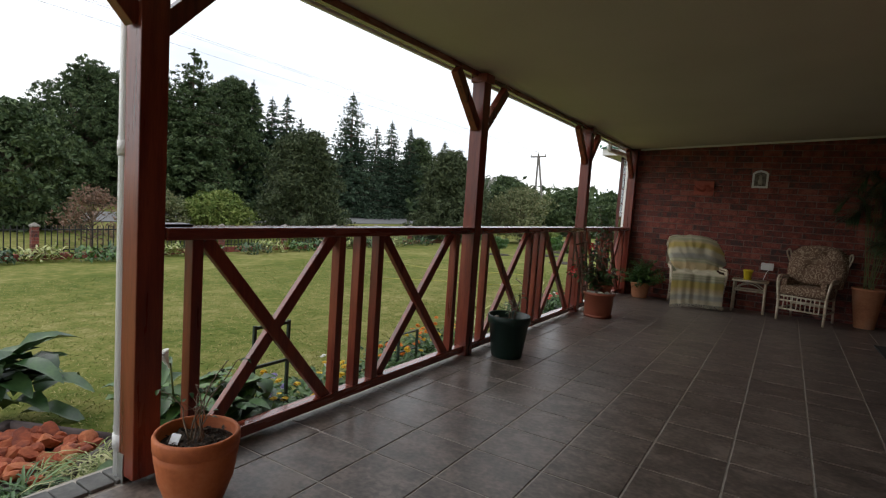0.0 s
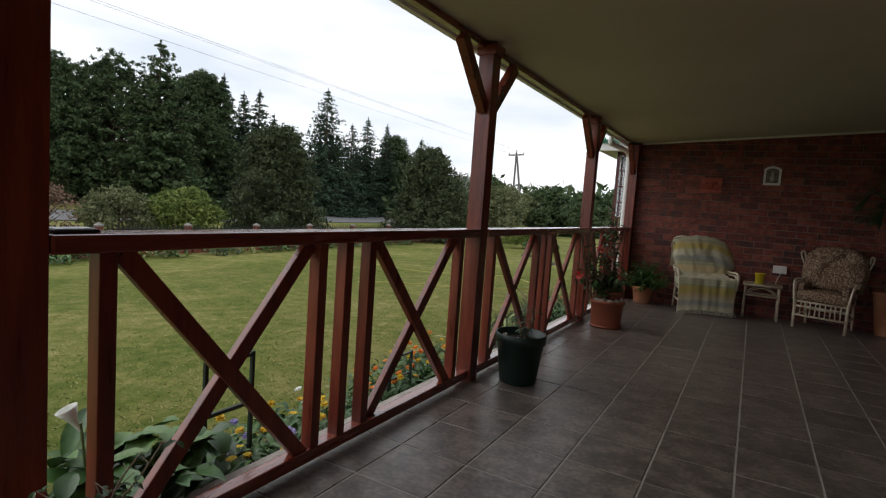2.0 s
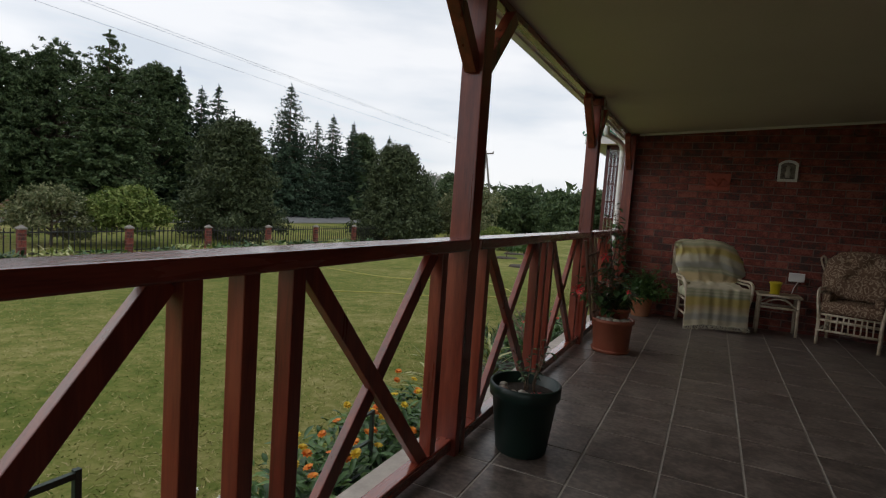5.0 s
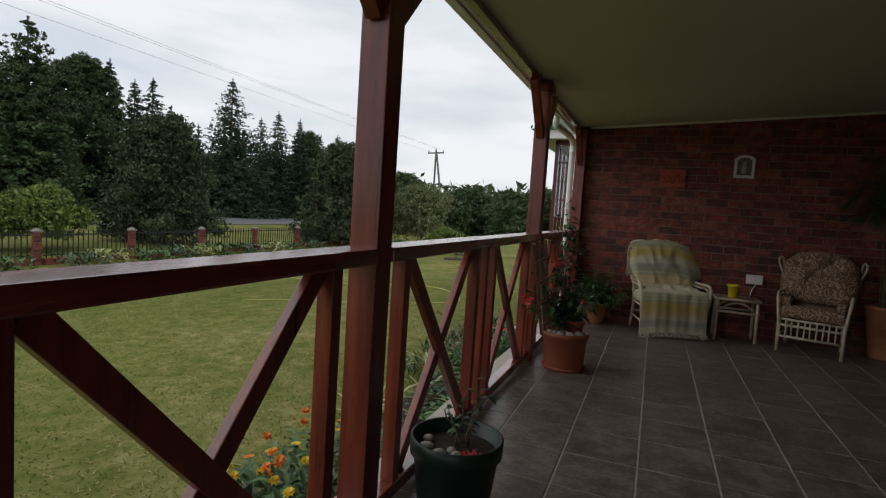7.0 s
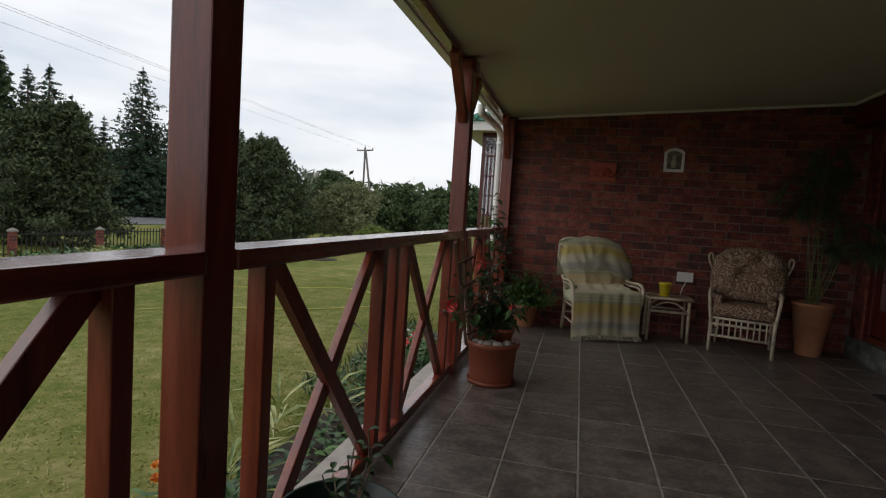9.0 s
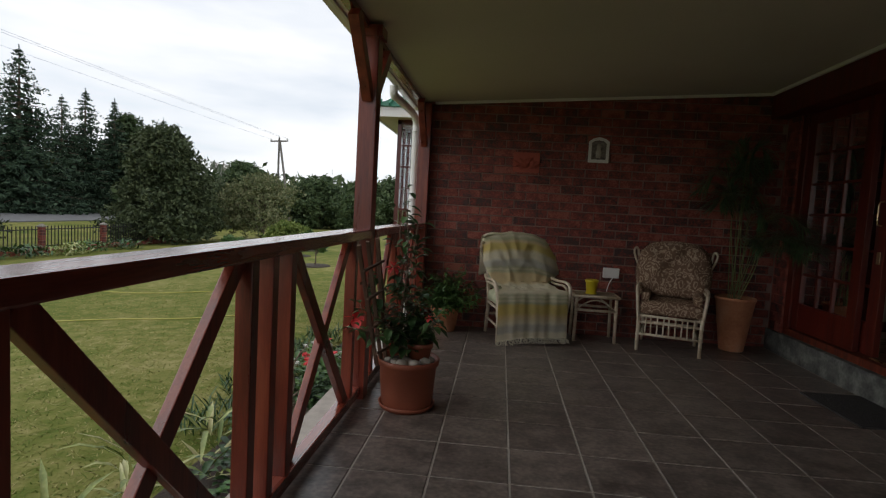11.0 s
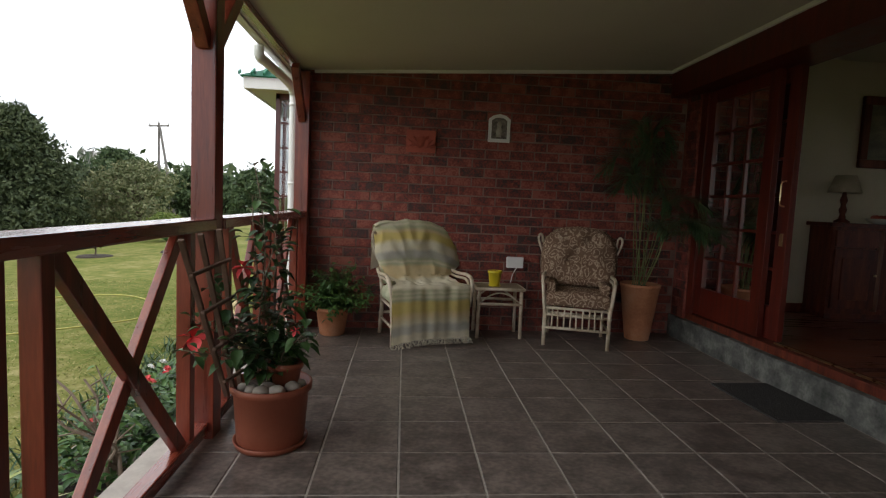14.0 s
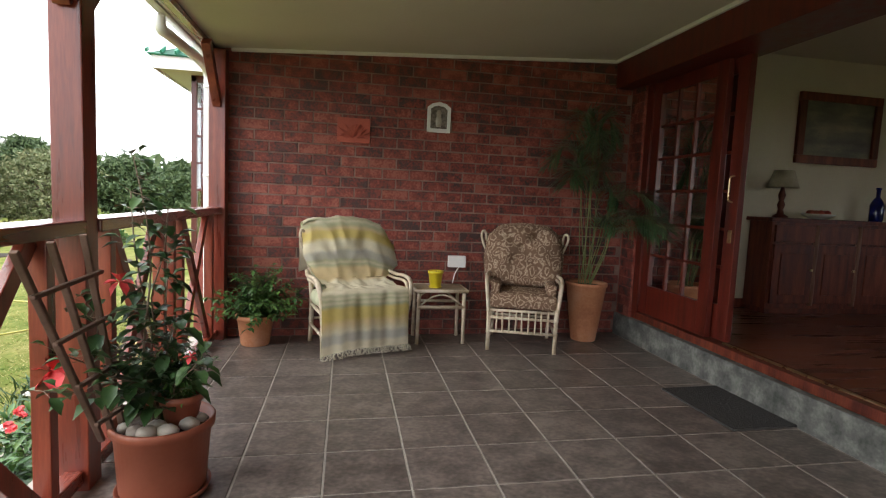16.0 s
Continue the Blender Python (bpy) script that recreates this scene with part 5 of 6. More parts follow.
# ---- bed plants ----
def clump(name, label, cat, x, y, n, spread, h, ln, wd, mat, seed, up=0.8, droop=0.5, z=None, group=""):
    """A tuft of leaves rising from one root."""
    r = random.Random(seed)
    t = thing(name, label, cat, pose(x, y, GROUND if z is None else z), group=group)
    specs = []
    for _ in range(n):
        a = r.uniform(0, 2 * math.pi)
        d = Vector((math.cos(a), math.sin(a), r.uniform(0.3, 1.0) * up * 2))
        l2 = ln * r.uniform(0.6, 1.15)
        specs.append(((r.uniform(-spread, spread), r.uniform(-spread, spread), r.uniform(0, h)), d, l2, wd * r.uniform(0.7, 1.2), droop * r.uniform(0.5, 1.3)))
    leaf_specs_mesh("foliage", specs, mat, t)
    return t


STRAP = material("yellow_green_strap_leaf", [(0.14, 0.20, 0.04), (0.30, 0.34, 0.10), (0.52, 0.50, 0.25)], scale=7, rough=0.5, bump=0.05, island=0.5)
big = clump("broad_leaved_plant", "large dark green broad-leaved plant behind the stone bed", "plant", -4.05, 4.062, 34, 0.14, 0.40, 0.44, 0.18, LEAF_DK, 1, 0.5, 0.4)
bm = bmesh.new()
rr = random.Random(3)
for k in range(3):
    tube(stem_run(rr, (0.3 + rr.uniform(-0.1, 0.1), -0.35 + rr.uniform(-0.1, 0.1), 0.1), (rr.uniform(-0.25, 0.1), rr.uniform(-0.05, 0.1)), rr.uniform(0.5, 1.0), 0.02), 0.006, 0.003, 5, bm)
part("stalk", bm, STEM, big, "thin dry flower stalks")
clump("grass_tuft", "arching green grass tuft at the paving edge", "grass", -2.86, 3.732, 110, 0.05, 0.02, 0.34, 0.013, LEAF, 2, 0.6, 0.7, z=GROUND + 0.05)
clump("grass_tuft", "arching green grass tuft at the paving edge", "grass", -2.88, 3.998, 380, 0.15, 0.06, 0.24, 0.008, STRAP, 3, 0.6, 0.9, z=GROUND + 0.04)
arum = clump("arum_lily", "arum lily with broad green leaves and a white flower", "plant", -2.59, 4.318, 110, 0.19, 0.46, 0.25, 0.095, LEAF, 4, 0.7, 0.45)
part("flower_stem", tube([(0.02, 0.0, 0.05), (0.0, -0.06, 0.64)], 0.006, 0.005, 6), STEM, arum)
part("flower", lathe([(0.006, 0.0), (0.012, 0.03), (0.03, 0.075), (0.048, 0.10), (0.05, 0.102), (0.03, 0.07), (0.006, 0.02)], 14), FL_WHI, arum, "white funnel flower", True, pose(0.0, -0.06, 0.61, 22, -14, 0) @ Matrix.Diagonal((0.75, 0.75, 0.95, 1)))
clump("arum_lily", "broad-leaved green lily clump by the railing", "plant", -2.591, 4.61, 110, 0.19, 0.42, 0.24, 0.09, LEAF, 5, 0.7, 0.45)


def flower_patch(x, y, seed, colours, n=22, lx=0.22, ly=0.42, label=""):
    r = random.Random(seed)
    t = thing("bedding_flowers", label, "flowers", pose(x, y, GROUND), group="bedding plants along the railing")
    specs = []
    for _ in range(int(5200 * lx * ly) + 120):
        specs.append(((r.uniform(-lx, lx), r.uniform(-ly, ly), r.uniform(0, 0.27)), rand_dir(r, 0.4), r.uniform(0.07, 0.15), 0.03, 0.3))
    leaf_specs_mesh("foliage", specs, LEAF, t)
    for k in range(n):
        c = colours[k % len(colours)]
        blossom(t, (r.uniform(-lx, lx), r.uniform(-ly, ly), r.uniform(0.27, 0.38)), c, 0.028, 9, (r.uniform(-0.3, 0.6), r.uniform(-0.7, 0.1), 1))
    return t


flower_patch(-2.635, 5.367, 1, [FL_YEL, FL_YEL, FL_WHI], 16, 0.22, 0.28, "yellow and white bedding flowers among green leaves")
flower_patch(-2.593, 4.975, 7, [FL_YEL, FL_VIO], 10, 0.2, 0.2, "yellow flowers and pale violet pansies")
flower_patch(-2.72, 6.36, 2, [FL_ORA, FL_ORA, FL_YEL], 30, 0.24, 0.45, "orange and yellow marigolds in full flower")
flower_patch(-2.77, 7.029, 3, [FL_YEL, FL_ORA], 14, 0.22, 0.35, "yellow and orange marigolds")
flower_patch(-2.73, 10.19, 4, [FL_RED, FL_WHI], 12, 0.22, 0.4, "red and white geraniums")
flower_patch(-2.777, 9.577, 5, [FL_RED], 7, 0.2, 0.3, "red geraniums among green leaves")
for k, (x, y, n, ln, wd) in enumerate(((-2.90, 7.65, 26, 0.42, 0.03), (-3.01, 8.24, 22, 0.36, 0.028), (-2.82, 8.63, 24, 0.38, 0.028))):
    clump("variegated_dracaena", "spiky yellow-green striped strap-leaved plant", "plant", x, y, n, 0.03, 0.32, ln, wd, STRAP, 30 + k, 0.7, 0.4, group="strap-leaved plants")
for k in range(13):
    y = 5.4 + 0.47 * k
    clump("green_bedding_plant", "low dark green leafy plant in the bed", "plant", -2.62 - 0.25 * ((k * 37) % 3) / 3, y, 70, 0.17, 0.16, 0.11, 0.045, (LEAF, LEAF_DK)[k % 2], 50 + k, 0.5, 0.4, group="low bed plants")
for k in range(5):
    clump("lavender_tuft", "grey-green narrow-leaved tuft at the lawn edge", "plant", -3.155, 9.172 + 0.55 * k, 130, 0.16, 0.12, 0.2, 0.012, LEAF_DK, 80 + k, 1.0, 0.2, group="narrow-leaved tufts")
# pruned rose by the railing
rose = thing("rose_bush", "pruned bare rose bush with thick brown stems", "rose bush", pose(-2.64, 9.27, GROUND))
bm = bmesh.new()
rr = random.Random(44)
specs = []
for k in range(8):
    st = stem_run(rr, (rr.uniform(-0.03, 0.03), rr.uniform(-0.03, 0.03), 0), (rr.uniform(-0.42, 0.1), rr.uniform(-0.28, 0.3)), rr.uniform(0.30, 0.62), 0.03, 5)
    tube(st, 0.012, 0.005, 6, bm)
    for j in (5, 8, 11, 14):
        if j < len(st):
            tp = st[j] + rand_dir(rr, 0.4) * 0.12
            tube([st[j], tp], 0.005, 0.003, 5, bm)
            specs.append((tp, rand_dir(rr, 0.3), 0.045, 0.025, 0.3))
part("stem", bm, TWIG, rose)
leaf_specs_mesh("foliage", specs, LEAF, rose)
for y, tall in ((4.63, 1.0), (6.02, 0.62)):
    st = thing("plant_support", "dark green painted ladder-shaped plant support", "plant support", pose(-2.585, y + 0.25, GROUND) @ Matrix.Diagonal((1, 1, tall, 1)), group="plant supports")
    for dy in (-0.125, 0.125):
        part("upright", box(-0.009, 0.009, dy - 0.009, dy + 0.009, 0, 0.75, 0.002), GREENFRAME, st)
    for z in (0.735, 0.50, 0.26):
        part("rung", box(-0.008, 0.008, -0.118, 0.118, z - 0.009, z + 0.009, 0.002), GREENFRAME, st)
# white urn, bowl pot, garden ornament
tagged(part("planter", lathe([(0, 0), (0.09, 0), (0.15, 0.10), (0.16, 0.14), (0.15, 0.14), (0.13, 0.09), (0, 0.08)], 24), WHITE, smooth=True, at=pose(-2.70, 10.55, GROUND)), "white shallow planter bowl in the bed", "planter")
orn = bmesh.new()
for z, r, s in ((0.13, 0.105, 1.25), (0.30, 0.07, 1.0), (0.41, 0.05, 0.9)):
    b2 = bmesh.new()
    bmesh.ops.create_uvsphere(b2, u_segments=18, v_segments=12, radius=r)
    b2.transform(Matrix.Translation((0, 0, z)) @ Matrix.Diagonal((1, 1, s, 1)))
    me = bpy.data.meshes.new("tmp")
    b2.to_mesh(me)
    b2.free()
    orn.from_mesh(me)
    bpy.data.meshes.remove(me)
tagged(part("garden_ornament", orn, material("cream_glazed_clay", [(0.46, 0.36, 0.16), (0.6, 0.5, 0.28)], scale=6, rough=0.5, bump=0.05), smooth=True, at=pose(-2.61, 11.0, GROUND + 0.18)), "cream stacked clay garden ornament", "ornament")
tagged(part("ornament_stand", box(-0.12, 0.12, -0.12, 0.12, 0, 0.185, 0.01), CONCRETE, at=pose(-2.61, 11.0, GROUND)), "small concrete block under the ornament", "block")
rr = random.Random(71)
for k in range(16):
    pebble(None, (-2.60 - rr.uniform(0, 0.5), 8.9 + 2.4 * rr.random(), GROUND + 0.03), rr.uniform(0.04, 0.09), rr, name="garden_stone")
for o in [o for o in scene.objects if o.name.startswith("garden_stone")]:
    tagged(o, "pale rounded garden stone in the bed", "stone", "stones in the bed")
soilbed = tagged(part("flower_bed_soil", box(-3.00, -2.425, 4.1, 11.7, GROUND - 0.05, GROUND + 0.012, 0.006), SOIL), "dark soil of the flower bed", "soil", kind="structure")
# hose across the lawn
HOSE = material("yellow_hose", [(0.42, 0.38, 0.07), (0.50, 0.45, 0.12)], scale=5, rough=0.4, bump=0)
tagged(part("garden_hose", tube(curve_points([(x, y, ground_z(x) + 0.012) for x, y in ((-7.3, 11.6), (-6.9, 11.9), (-6.2, 12.2), (-5.15, 12.5), (-4.3, 13.4), (-5.5, 14.8), (-7.4, 14.2), (-9.8, 14.9))], 8), 0.008, seg=6), HOSE, smooth=True), "yellow garden hose lying on the lawn", "hose")

# short blades on the near lawn
BLADE = material("lawn_grass_blade", [(0.10, 0.145, 0.027), (0.158, 0.182, 0.045), (0.24, 0.23, 0.075), (0.375, 0.33, 0.15)], scale=1.1, rough=0.9, bump=0, island=0.7, spec=0.1)
g = np.random.default_rng(5)
nb = 110000
bx = -3.03 - 8.0 * g.random(nb) ** 1.5
by = 2.0 + 14.5 * g.random(nb)
bz = np.where(bx > -3.2, GROUND, GROUND - 0.51 * (-3.2 - bx) / 11.9)
ba = g.uniform(0, 2 * math.pi, nb)
bh, bw = g.uniform(0.006, 0.016, nb), g.uniform(0.003, 0.006, nb)
lean = g.normal(0, 0.022, (nb, 2))
bv = np.empty((nb, 3, 3))
bv[:, 0] = np.stack([bx - bw * np.cos(ba), by - bw * np.sin(ba), bz], 1)
bv[:, 1] = np.stack([bx + bw * np.cos(ba), by + bw * np.sin(ba), bz], 1)
bv[:, 2] = np.stack([bx + lean[:, 0], by + lean[:, 1], bz + bh], 1)
me = bpy.data.meshes.new("lawn_grass")
me.from_pydata(bv.reshape(-1, 3).tolist(), [], np.arange(nb * 3).reshape(nb, 3).tolist())
me.materials.append(BLADE)
tagged(new("lawn_grass", me), "short green and straw-coloured lawn grass", "grass", kind="stuff")

# ---- road, fence and far garden ----
ASPH = material("worn_asphalt", [(0.10, 0.10, 0.10), (0.16, 0.16, 0.165)], scale=1.5, rough=0.8, bump=0.2)
tagged(part("road", box(-34.2, -26.4, -160, 260, -0.80, -0.66), ASPH), "grey asphalt road beyond the fence", "road", kind="structure")
FENCE_X, FENCE_STEP = -15.1, 2.51
pillar_src = None
CAPSTONE = material("pale_cement_cap", [(0.18, 0.16, 0.14), (0.28, 0.26, 0.23)], scale=9, rough=0.9, bump=0.2)
for k in range(16):
    y = 20.7 + FENCE_STEP * (k - 13)
    pil = thing("gate_pillar", "red brick fence pillar with pale pyramid cap", "pillar", pose(FENCE_X, y, ground_z(FENCE_X) - 0.08) @ Matrix.Diagonal((0.7, 0.7, 0.97, 1)), group="fence pillars")
    if pillar_src is None:
        bm = bmesh.new()
        for c in range(11):
            z = 0.086 * c
            o = 0.0 if c % 2 else 0.004
            box(-0.15 + o, -0.002, -0.15, 0.15, z, z + 0.076, bm=bm)
            box(0.002, 0.15 - o, -0.15, 0.15, z, z + 0.076, bm=bm)
        part("bricks", bm, BRICK_J, pil)
        part("core", box(-0.14, 0.14, -0.14, 0.14, 0, 0.94), MORTAR, pil)
        part("cap", lathe([(0.26, 0.945), (0.26, 0.98), (0.03, 1.05), (0, 1.05)], 4), CAPSTONE, pil, at=pose(0, 0, 0, 0, 0, 45))
        pillar_src = pil
    else:
        scene.collection.objects.unlink(pil)
        bpy.data.objects.remove(pil)
        copy_thing(pillar_src, pose(FENCE_X, y, ground_z(FENCE_X) - 0.08) @ Matrix.Diagonal((0.7, 0.7, 0.97, 1)))
panel_src = None
for k in range(17):
    y = 20.7 + FENCE_STEP * (k - 14) + 0.15
    if panel_src is None:
        pan = thing("fence_panel", "black metal palisade fence panel on a low wall", "fence", pose(FENCE_X, y, ground_z(FENCE_X)), group="fence panels")
        for z in (0.22, 0.72):
            part("rail", box(-0.015, 0.015, 0, 2.22, z, z + 0.03), BLACKISH, pan)
        for j in range(17):
            part("bar", box(-0.009, 0.009, 0.06 + 0.130 * j, 0.082 + 0.130 * j, 0.16, 0.84), BLACKISH, pan)
        part("low_wall", box(-0.08, 0.08, 0, 2.22, 0, 0.16, 0.01), BRICK_J, pan)
        panel_src = pan
    else:
        copy_thing(panel_src, pose(FENCE_X, y, ground_z(FENCE_X)))


# ---- trees ----
def crown_mesh(name, centres, size, per, mat, parent, seed, flat=0.0, spread=0.5, scales=None):
    """Many small leaf sprays round the given centres."""
    g = np.random.default_rng(seed)
    c = np.repeat(np.asarray(centres, float), per, axis=0)
    n = len(c)
    k = np.ones((n, 1)) if scales is None else np.repeat(np.asarray(scales, float), per)[:, None]
    p = c + k * g.normal(0, spread, (n, 3)) * np.array([1, 1, 0.7])
    d = g.normal(0, 1, (n, 3))
    d[:, 2] = d[:, 2] * (1 - flat) - 0.25 * flat
    d /= np.linalg.norm(d, axis=1)[:, None]
    q = np.cross(d, g.normal(0, 1, (n, 3)))
    q /= np.linalg.norm(q, axis=1)[:, None]
    s = size * k ** 0.8 * g.uniform(0.55, 1.25, (n, 1))
    v = np.empty((n, 4, 3))
    v[:, 0], v[:, 1], v[:, 2], v[:, 3] = p - d * s, p + q * s * 0.42, p + d * s, p - q * s * 0.42
    me = bpy.data.meshes.new(name)
    me.from_pydata(v.reshape(-1, 3).tolist(), [], np.arange(n * 4).reshape(n, 4).tolist())
    me.materials.append(mat)
    ob = new(name, me)
    ob.parent = parent
    return ob


PINE = material("dark_conifer_needles", [(0.022, 0.042, 0.026), (0.04, 0.07, 0.04), (0.065, 0.10, 0.058)], scale=3, rough=0.7, bump=0, island=0.5, spec=0.2)
BROAD = material("dark_tree_leaves", [(0.033, 0.060, 0.024), (0.062, 0.098, 0.038), (0.105, 0.142, 0.06)], scale=3, rough=0.6, bump=0, island=0.5, spec=0.25)
CYPRESS = material("olive_cypress_foliage", [(0.035, 0.05, 0.024), (0.06, 0.08, 0.036), (0.095, 0.115, 0.055)], scale=3, rough=0.65, bump=0, island=0.5, spec=0.2)
OLIVE = material("pale_olive_foliage", [(0.09, 0.11, 0.05), (0.16, 0.18, 0.085), (0.24, 0.24, 0.13)], scale=3, rough=0.7, bump=0, island=0.5, spec=0.2)
LIME = material("yellow_green_foliage", [(0.08, 0.125, 0.025), (0.145, 0.195, 0.045), (0.22, 0.26, 0.075)], scale=3, rough=0.6, bump=0, island=0.5, spec=0.2)
RUSTY = material("rusty_brown_twigs", [(0.14, 0.08, 0.055), (0.24, 0.15, 0.10)], scale=5, rough=0.8, bump=0, island=0.3)


def at_bearing(az, dist, x0=-0.07, y0=2.78):
    return x0 - dist * math.sin(radians(az)), y0 + dist * math.cos(radians(az))


def conifer(az, dist, height, width, seed, mat=PINE, lean=0.0, origin=(-0.07, 2.78), dens=1.0, tip=0.72, label="tall dark conifer with drooping tiered branches"):
    r = random.Random(seed)
    x, y = at_bearing(az, dist, *origin)
    t = thing("conifer_tree", label, "tree", pose(x, y, ground_z(x)), group="trees across the road")
    part("trunk", tube([(0, 0, 0), (0, 0, height * 0.5), (lean * height * 0.1, 0, height * 0.98)], 0.022 * height, 0.02, 7), BARK, t)
    cs, sc, limbs = [], [], bmesh.new()
    tiers = int(18 + height * 2.4)
    for k in range(tiers):
        f = (k + r.uniform(0, 0.5)) / tiers
        z = height * (0.05 + 0.93 * f)
        rad = width / 2 * ((1 - f) ** tip * r.uniform(0.78, 1.12)) + 0.03
        for b in range(max(6, int(20 * (1 - f) + 5))):
            a = r.uniform(0, 2 * math.pi)
            reach = rad * r.uniform(0.55, 1.15)
            if k % 2 == 0 and f < 0.85:
                tube([(0, 0, z), (reach * math.cos(a) * 0.8, reach * math.sin(a) * 0.8, z - 0.1 * reach)], 0.03, 0.012, 4, limbs)
            steps = max(2, int(reach / (0.05 * width + 0.06)))
            for s in range(1, steps + 1):
                u = s / steps
                cs.append((u * reach * math.cos(a), u * reach * math.sin(a), z - 0.34 * reach * u + 0.16 * reach * u ** 3))
                sc.append((0.48 + 0.62 * (1 - f) ** 0.7) * (1.1 - 0.35 * u))
    for k in range(14):
        cs.append((0, 0, height * (0.92 + 0.085 * k / 14)))
        sc.append(0.22)
    part("branching", limbs, BARK, t)["kind"] = "stuff"
    sz = 0.0185 * height
    crown_mesh("crown", cs, sz, max(5, int(6 * dens)), mat, t, seed, flat=0.4, spread=0.013 * height, scales=sc)
    return t


def broad_tree(az, dist, height, width, seed, mat=BROAD, base=0.12, origin=(-0.07, 2.78), lobes=26, size=0.20, per=9, label="broad dark green leafy tree", name="leafy_tree", pos=None, spread=None, cone=False):
    r = random.Random(seed)
    x, y = pos or at_bearing(az, dist, *origin)
    t = thing(name, label, "tree", pose(x, y, ground_z(x)))
    part("trunk", tube(curve_points([(0, 0, 0), (0.02 * height, 0, height * 0.3), (0, 0.02 * height, height * 0.62)], 3), 0.03 * height, 0.012 * height, 8), BARK, t)
    limbs, cs = bmesh.new(), []
    for k in range(lobes):
        a = r.uniform(0, 2 * math.pi)
        f = r.random()
        zc = height * (base + (0.90 - base) * f)
        prof = (1.05 - f) ** 0.75 if cone else math.sin(math.pi * min(1, 0.16 + 0.84 * f) ** 0.8) ** 0.6
        rr2 = width / 2 * prof * r.uniform(0.35, 0.85)
        c = Vector((rr2 * math.cos(a), rr2 * math.sin(a), zc))
        tube([(0, 0, max(0.05 * height, zc * 0.6)), c * 0.9 + Vector((0, 0, zc * 0.08))], 0.012 * height, 0.004 * height, 5, limbs)
        lr = width * r.uniform(0.10, 0.19)
        for _ in range(34):
            d = Vector((r.gauss(0, 1), r.gauss(0, 1), r.gauss(0, 1))).normalized()
            cs.append(c + Vector((d.x * lr, d.y * lr, d.z * lr * 0.75)) * r.uniform(0.6, 1.08))
    part("branching", limbs, BARK, t)["kind"] = "stuff"
    crown_mesh("crown", [tuple(c) for c in cs], size, per, mat, t, seed, spread=spread or size * 0.9)
    return t


# tall trees across the road
broad_tree(66.59, 50.1, 11.2, 11.0, 1, BROAD, 0.03, lobes=100, size=0.115, per=32)
broad_tree(62.2, 51.5, 12.0, 10.5, 2, BROAD, 0.03, lobes=95, size=0.115, per=32)
broad_tree(71.92, 46.9, 6.4, 7.0, 3, CYPRESS, 0.02, lobes=44, size=0.2, per=14)
broad_tree(55.0, 52.8, 12.3, 9.6, 4, BROAD, 0.03, lobes=90, size=0.115, per=32)
conifer(58.29, 47.5, 12.6, 8.5, 5, BROAD, tip=0.55, dens=2.4, label="massive old conifer with a ragged leading shoot")
for k, (az, d, h, w) in enumerate(((52.91, 52.6, 11.9, 5.0), (51.06, 54.3, 10.9, 5.6), (49.64, 52.4, 10.9, 6.4), (48.22, 55.9, 9.4, 6.0), (45.91, 53.9, 7.8, 3.4), (43.09, 52, 11.7, 8.2), (40.48, 55.5, 9.2, 6.2), (38.92, 57.2, 10.2, 5.6), (36.9, 58.9, 9.9, 4.6), (34.89, 62.4, 9.0, 4.6), (33.25, 62.6, 9.2, 4.6), (44.47, 57.4, 6.9, 5.0))):
    conifer(az, d, h, w, 40 + k)
broad_tree(36.01, 62.4, 9.4, 5.0, 11, BROAD, 0.1, lobes=40, size=0.22, per=12)
# cypresses at the fence, bushes in its bed
broad_tree(47.74, 25.1, 4.8, 4.6, 21, CYPRESS, 0.09, lobes=90, size=0.085, per=20, label="dense olive-green cypress standing at the fence", spread=0.11, cone=True)
broad_tree(32.38, 28.7, 4.8, 4.8, 22, CYPRESS, 0.09, lobes=90, size=0.09, per=20, label="dense olive-green cypress standing at the fence", spread=0.11, cone=True)
broad_tree(55.91, 21.9, 1.85, 2.9, 23, LIME, 0.3, lobes=40, size=0.07, per=12, label="low yellow-green bush in the fence bed", name="bush")
broad_tree(61.02, 21.1, 1.7, 2.6, 24, OLIVE, 0.2, lobes=36, size=0.06, per=8, label="grey-green bush in the fence bed", name="bush")
broad_tree(66.26, 19, 1.8, 2.4, 25, RUSTY, 0.2, lobes=34, size=0.05, per=2, label="bare rusty brown bush in the fence bed", name="bush")
broad_tree(71.97, 24.4, 4.6, 5.0, 26, BROAD, 0.03, lobes=60, size=0.11, per=16, label="dark leafy tree at the garden edge")
broad_tree(24.5, 30.3, 3.3, 4.6, 27, OLIVE, 0.15, lobes=50, size=0.08, per=7, label="open grey-green tree with spreading twigs")
broad_tree(26.27, 46.4, 4.6, 6.0, 28, BROAD, 0.05, lobes=50, size=0.15, per=13)
broad_tree(19.54, 46.3, 3.9, 5.4, 29, BROAD, 0.05, lobes=50, size=0.15, per=13)
broad_tree(15.73, 44.6, 3.6, 5.0, 30, BROAD, 0.05, lobes=50, size=0.15, per=13)
broad_tree(29.41, 41.1, 3.0, 4.6, 31, CYPRESS, 0.05, lobes=40, size=0.15, per=12)
broad_tree(12.15, 48.2, 4.0, 6.0, 32, BROAD, 0.05, lobes=40, size=0.17, per=12)
broad_tree(22.26, 25, 0.9, 1.8, 33, LIME, 0.3, lobes=24, size=0.06, per=8, label="low yellow-green bush beyond the lawn", name="bush")
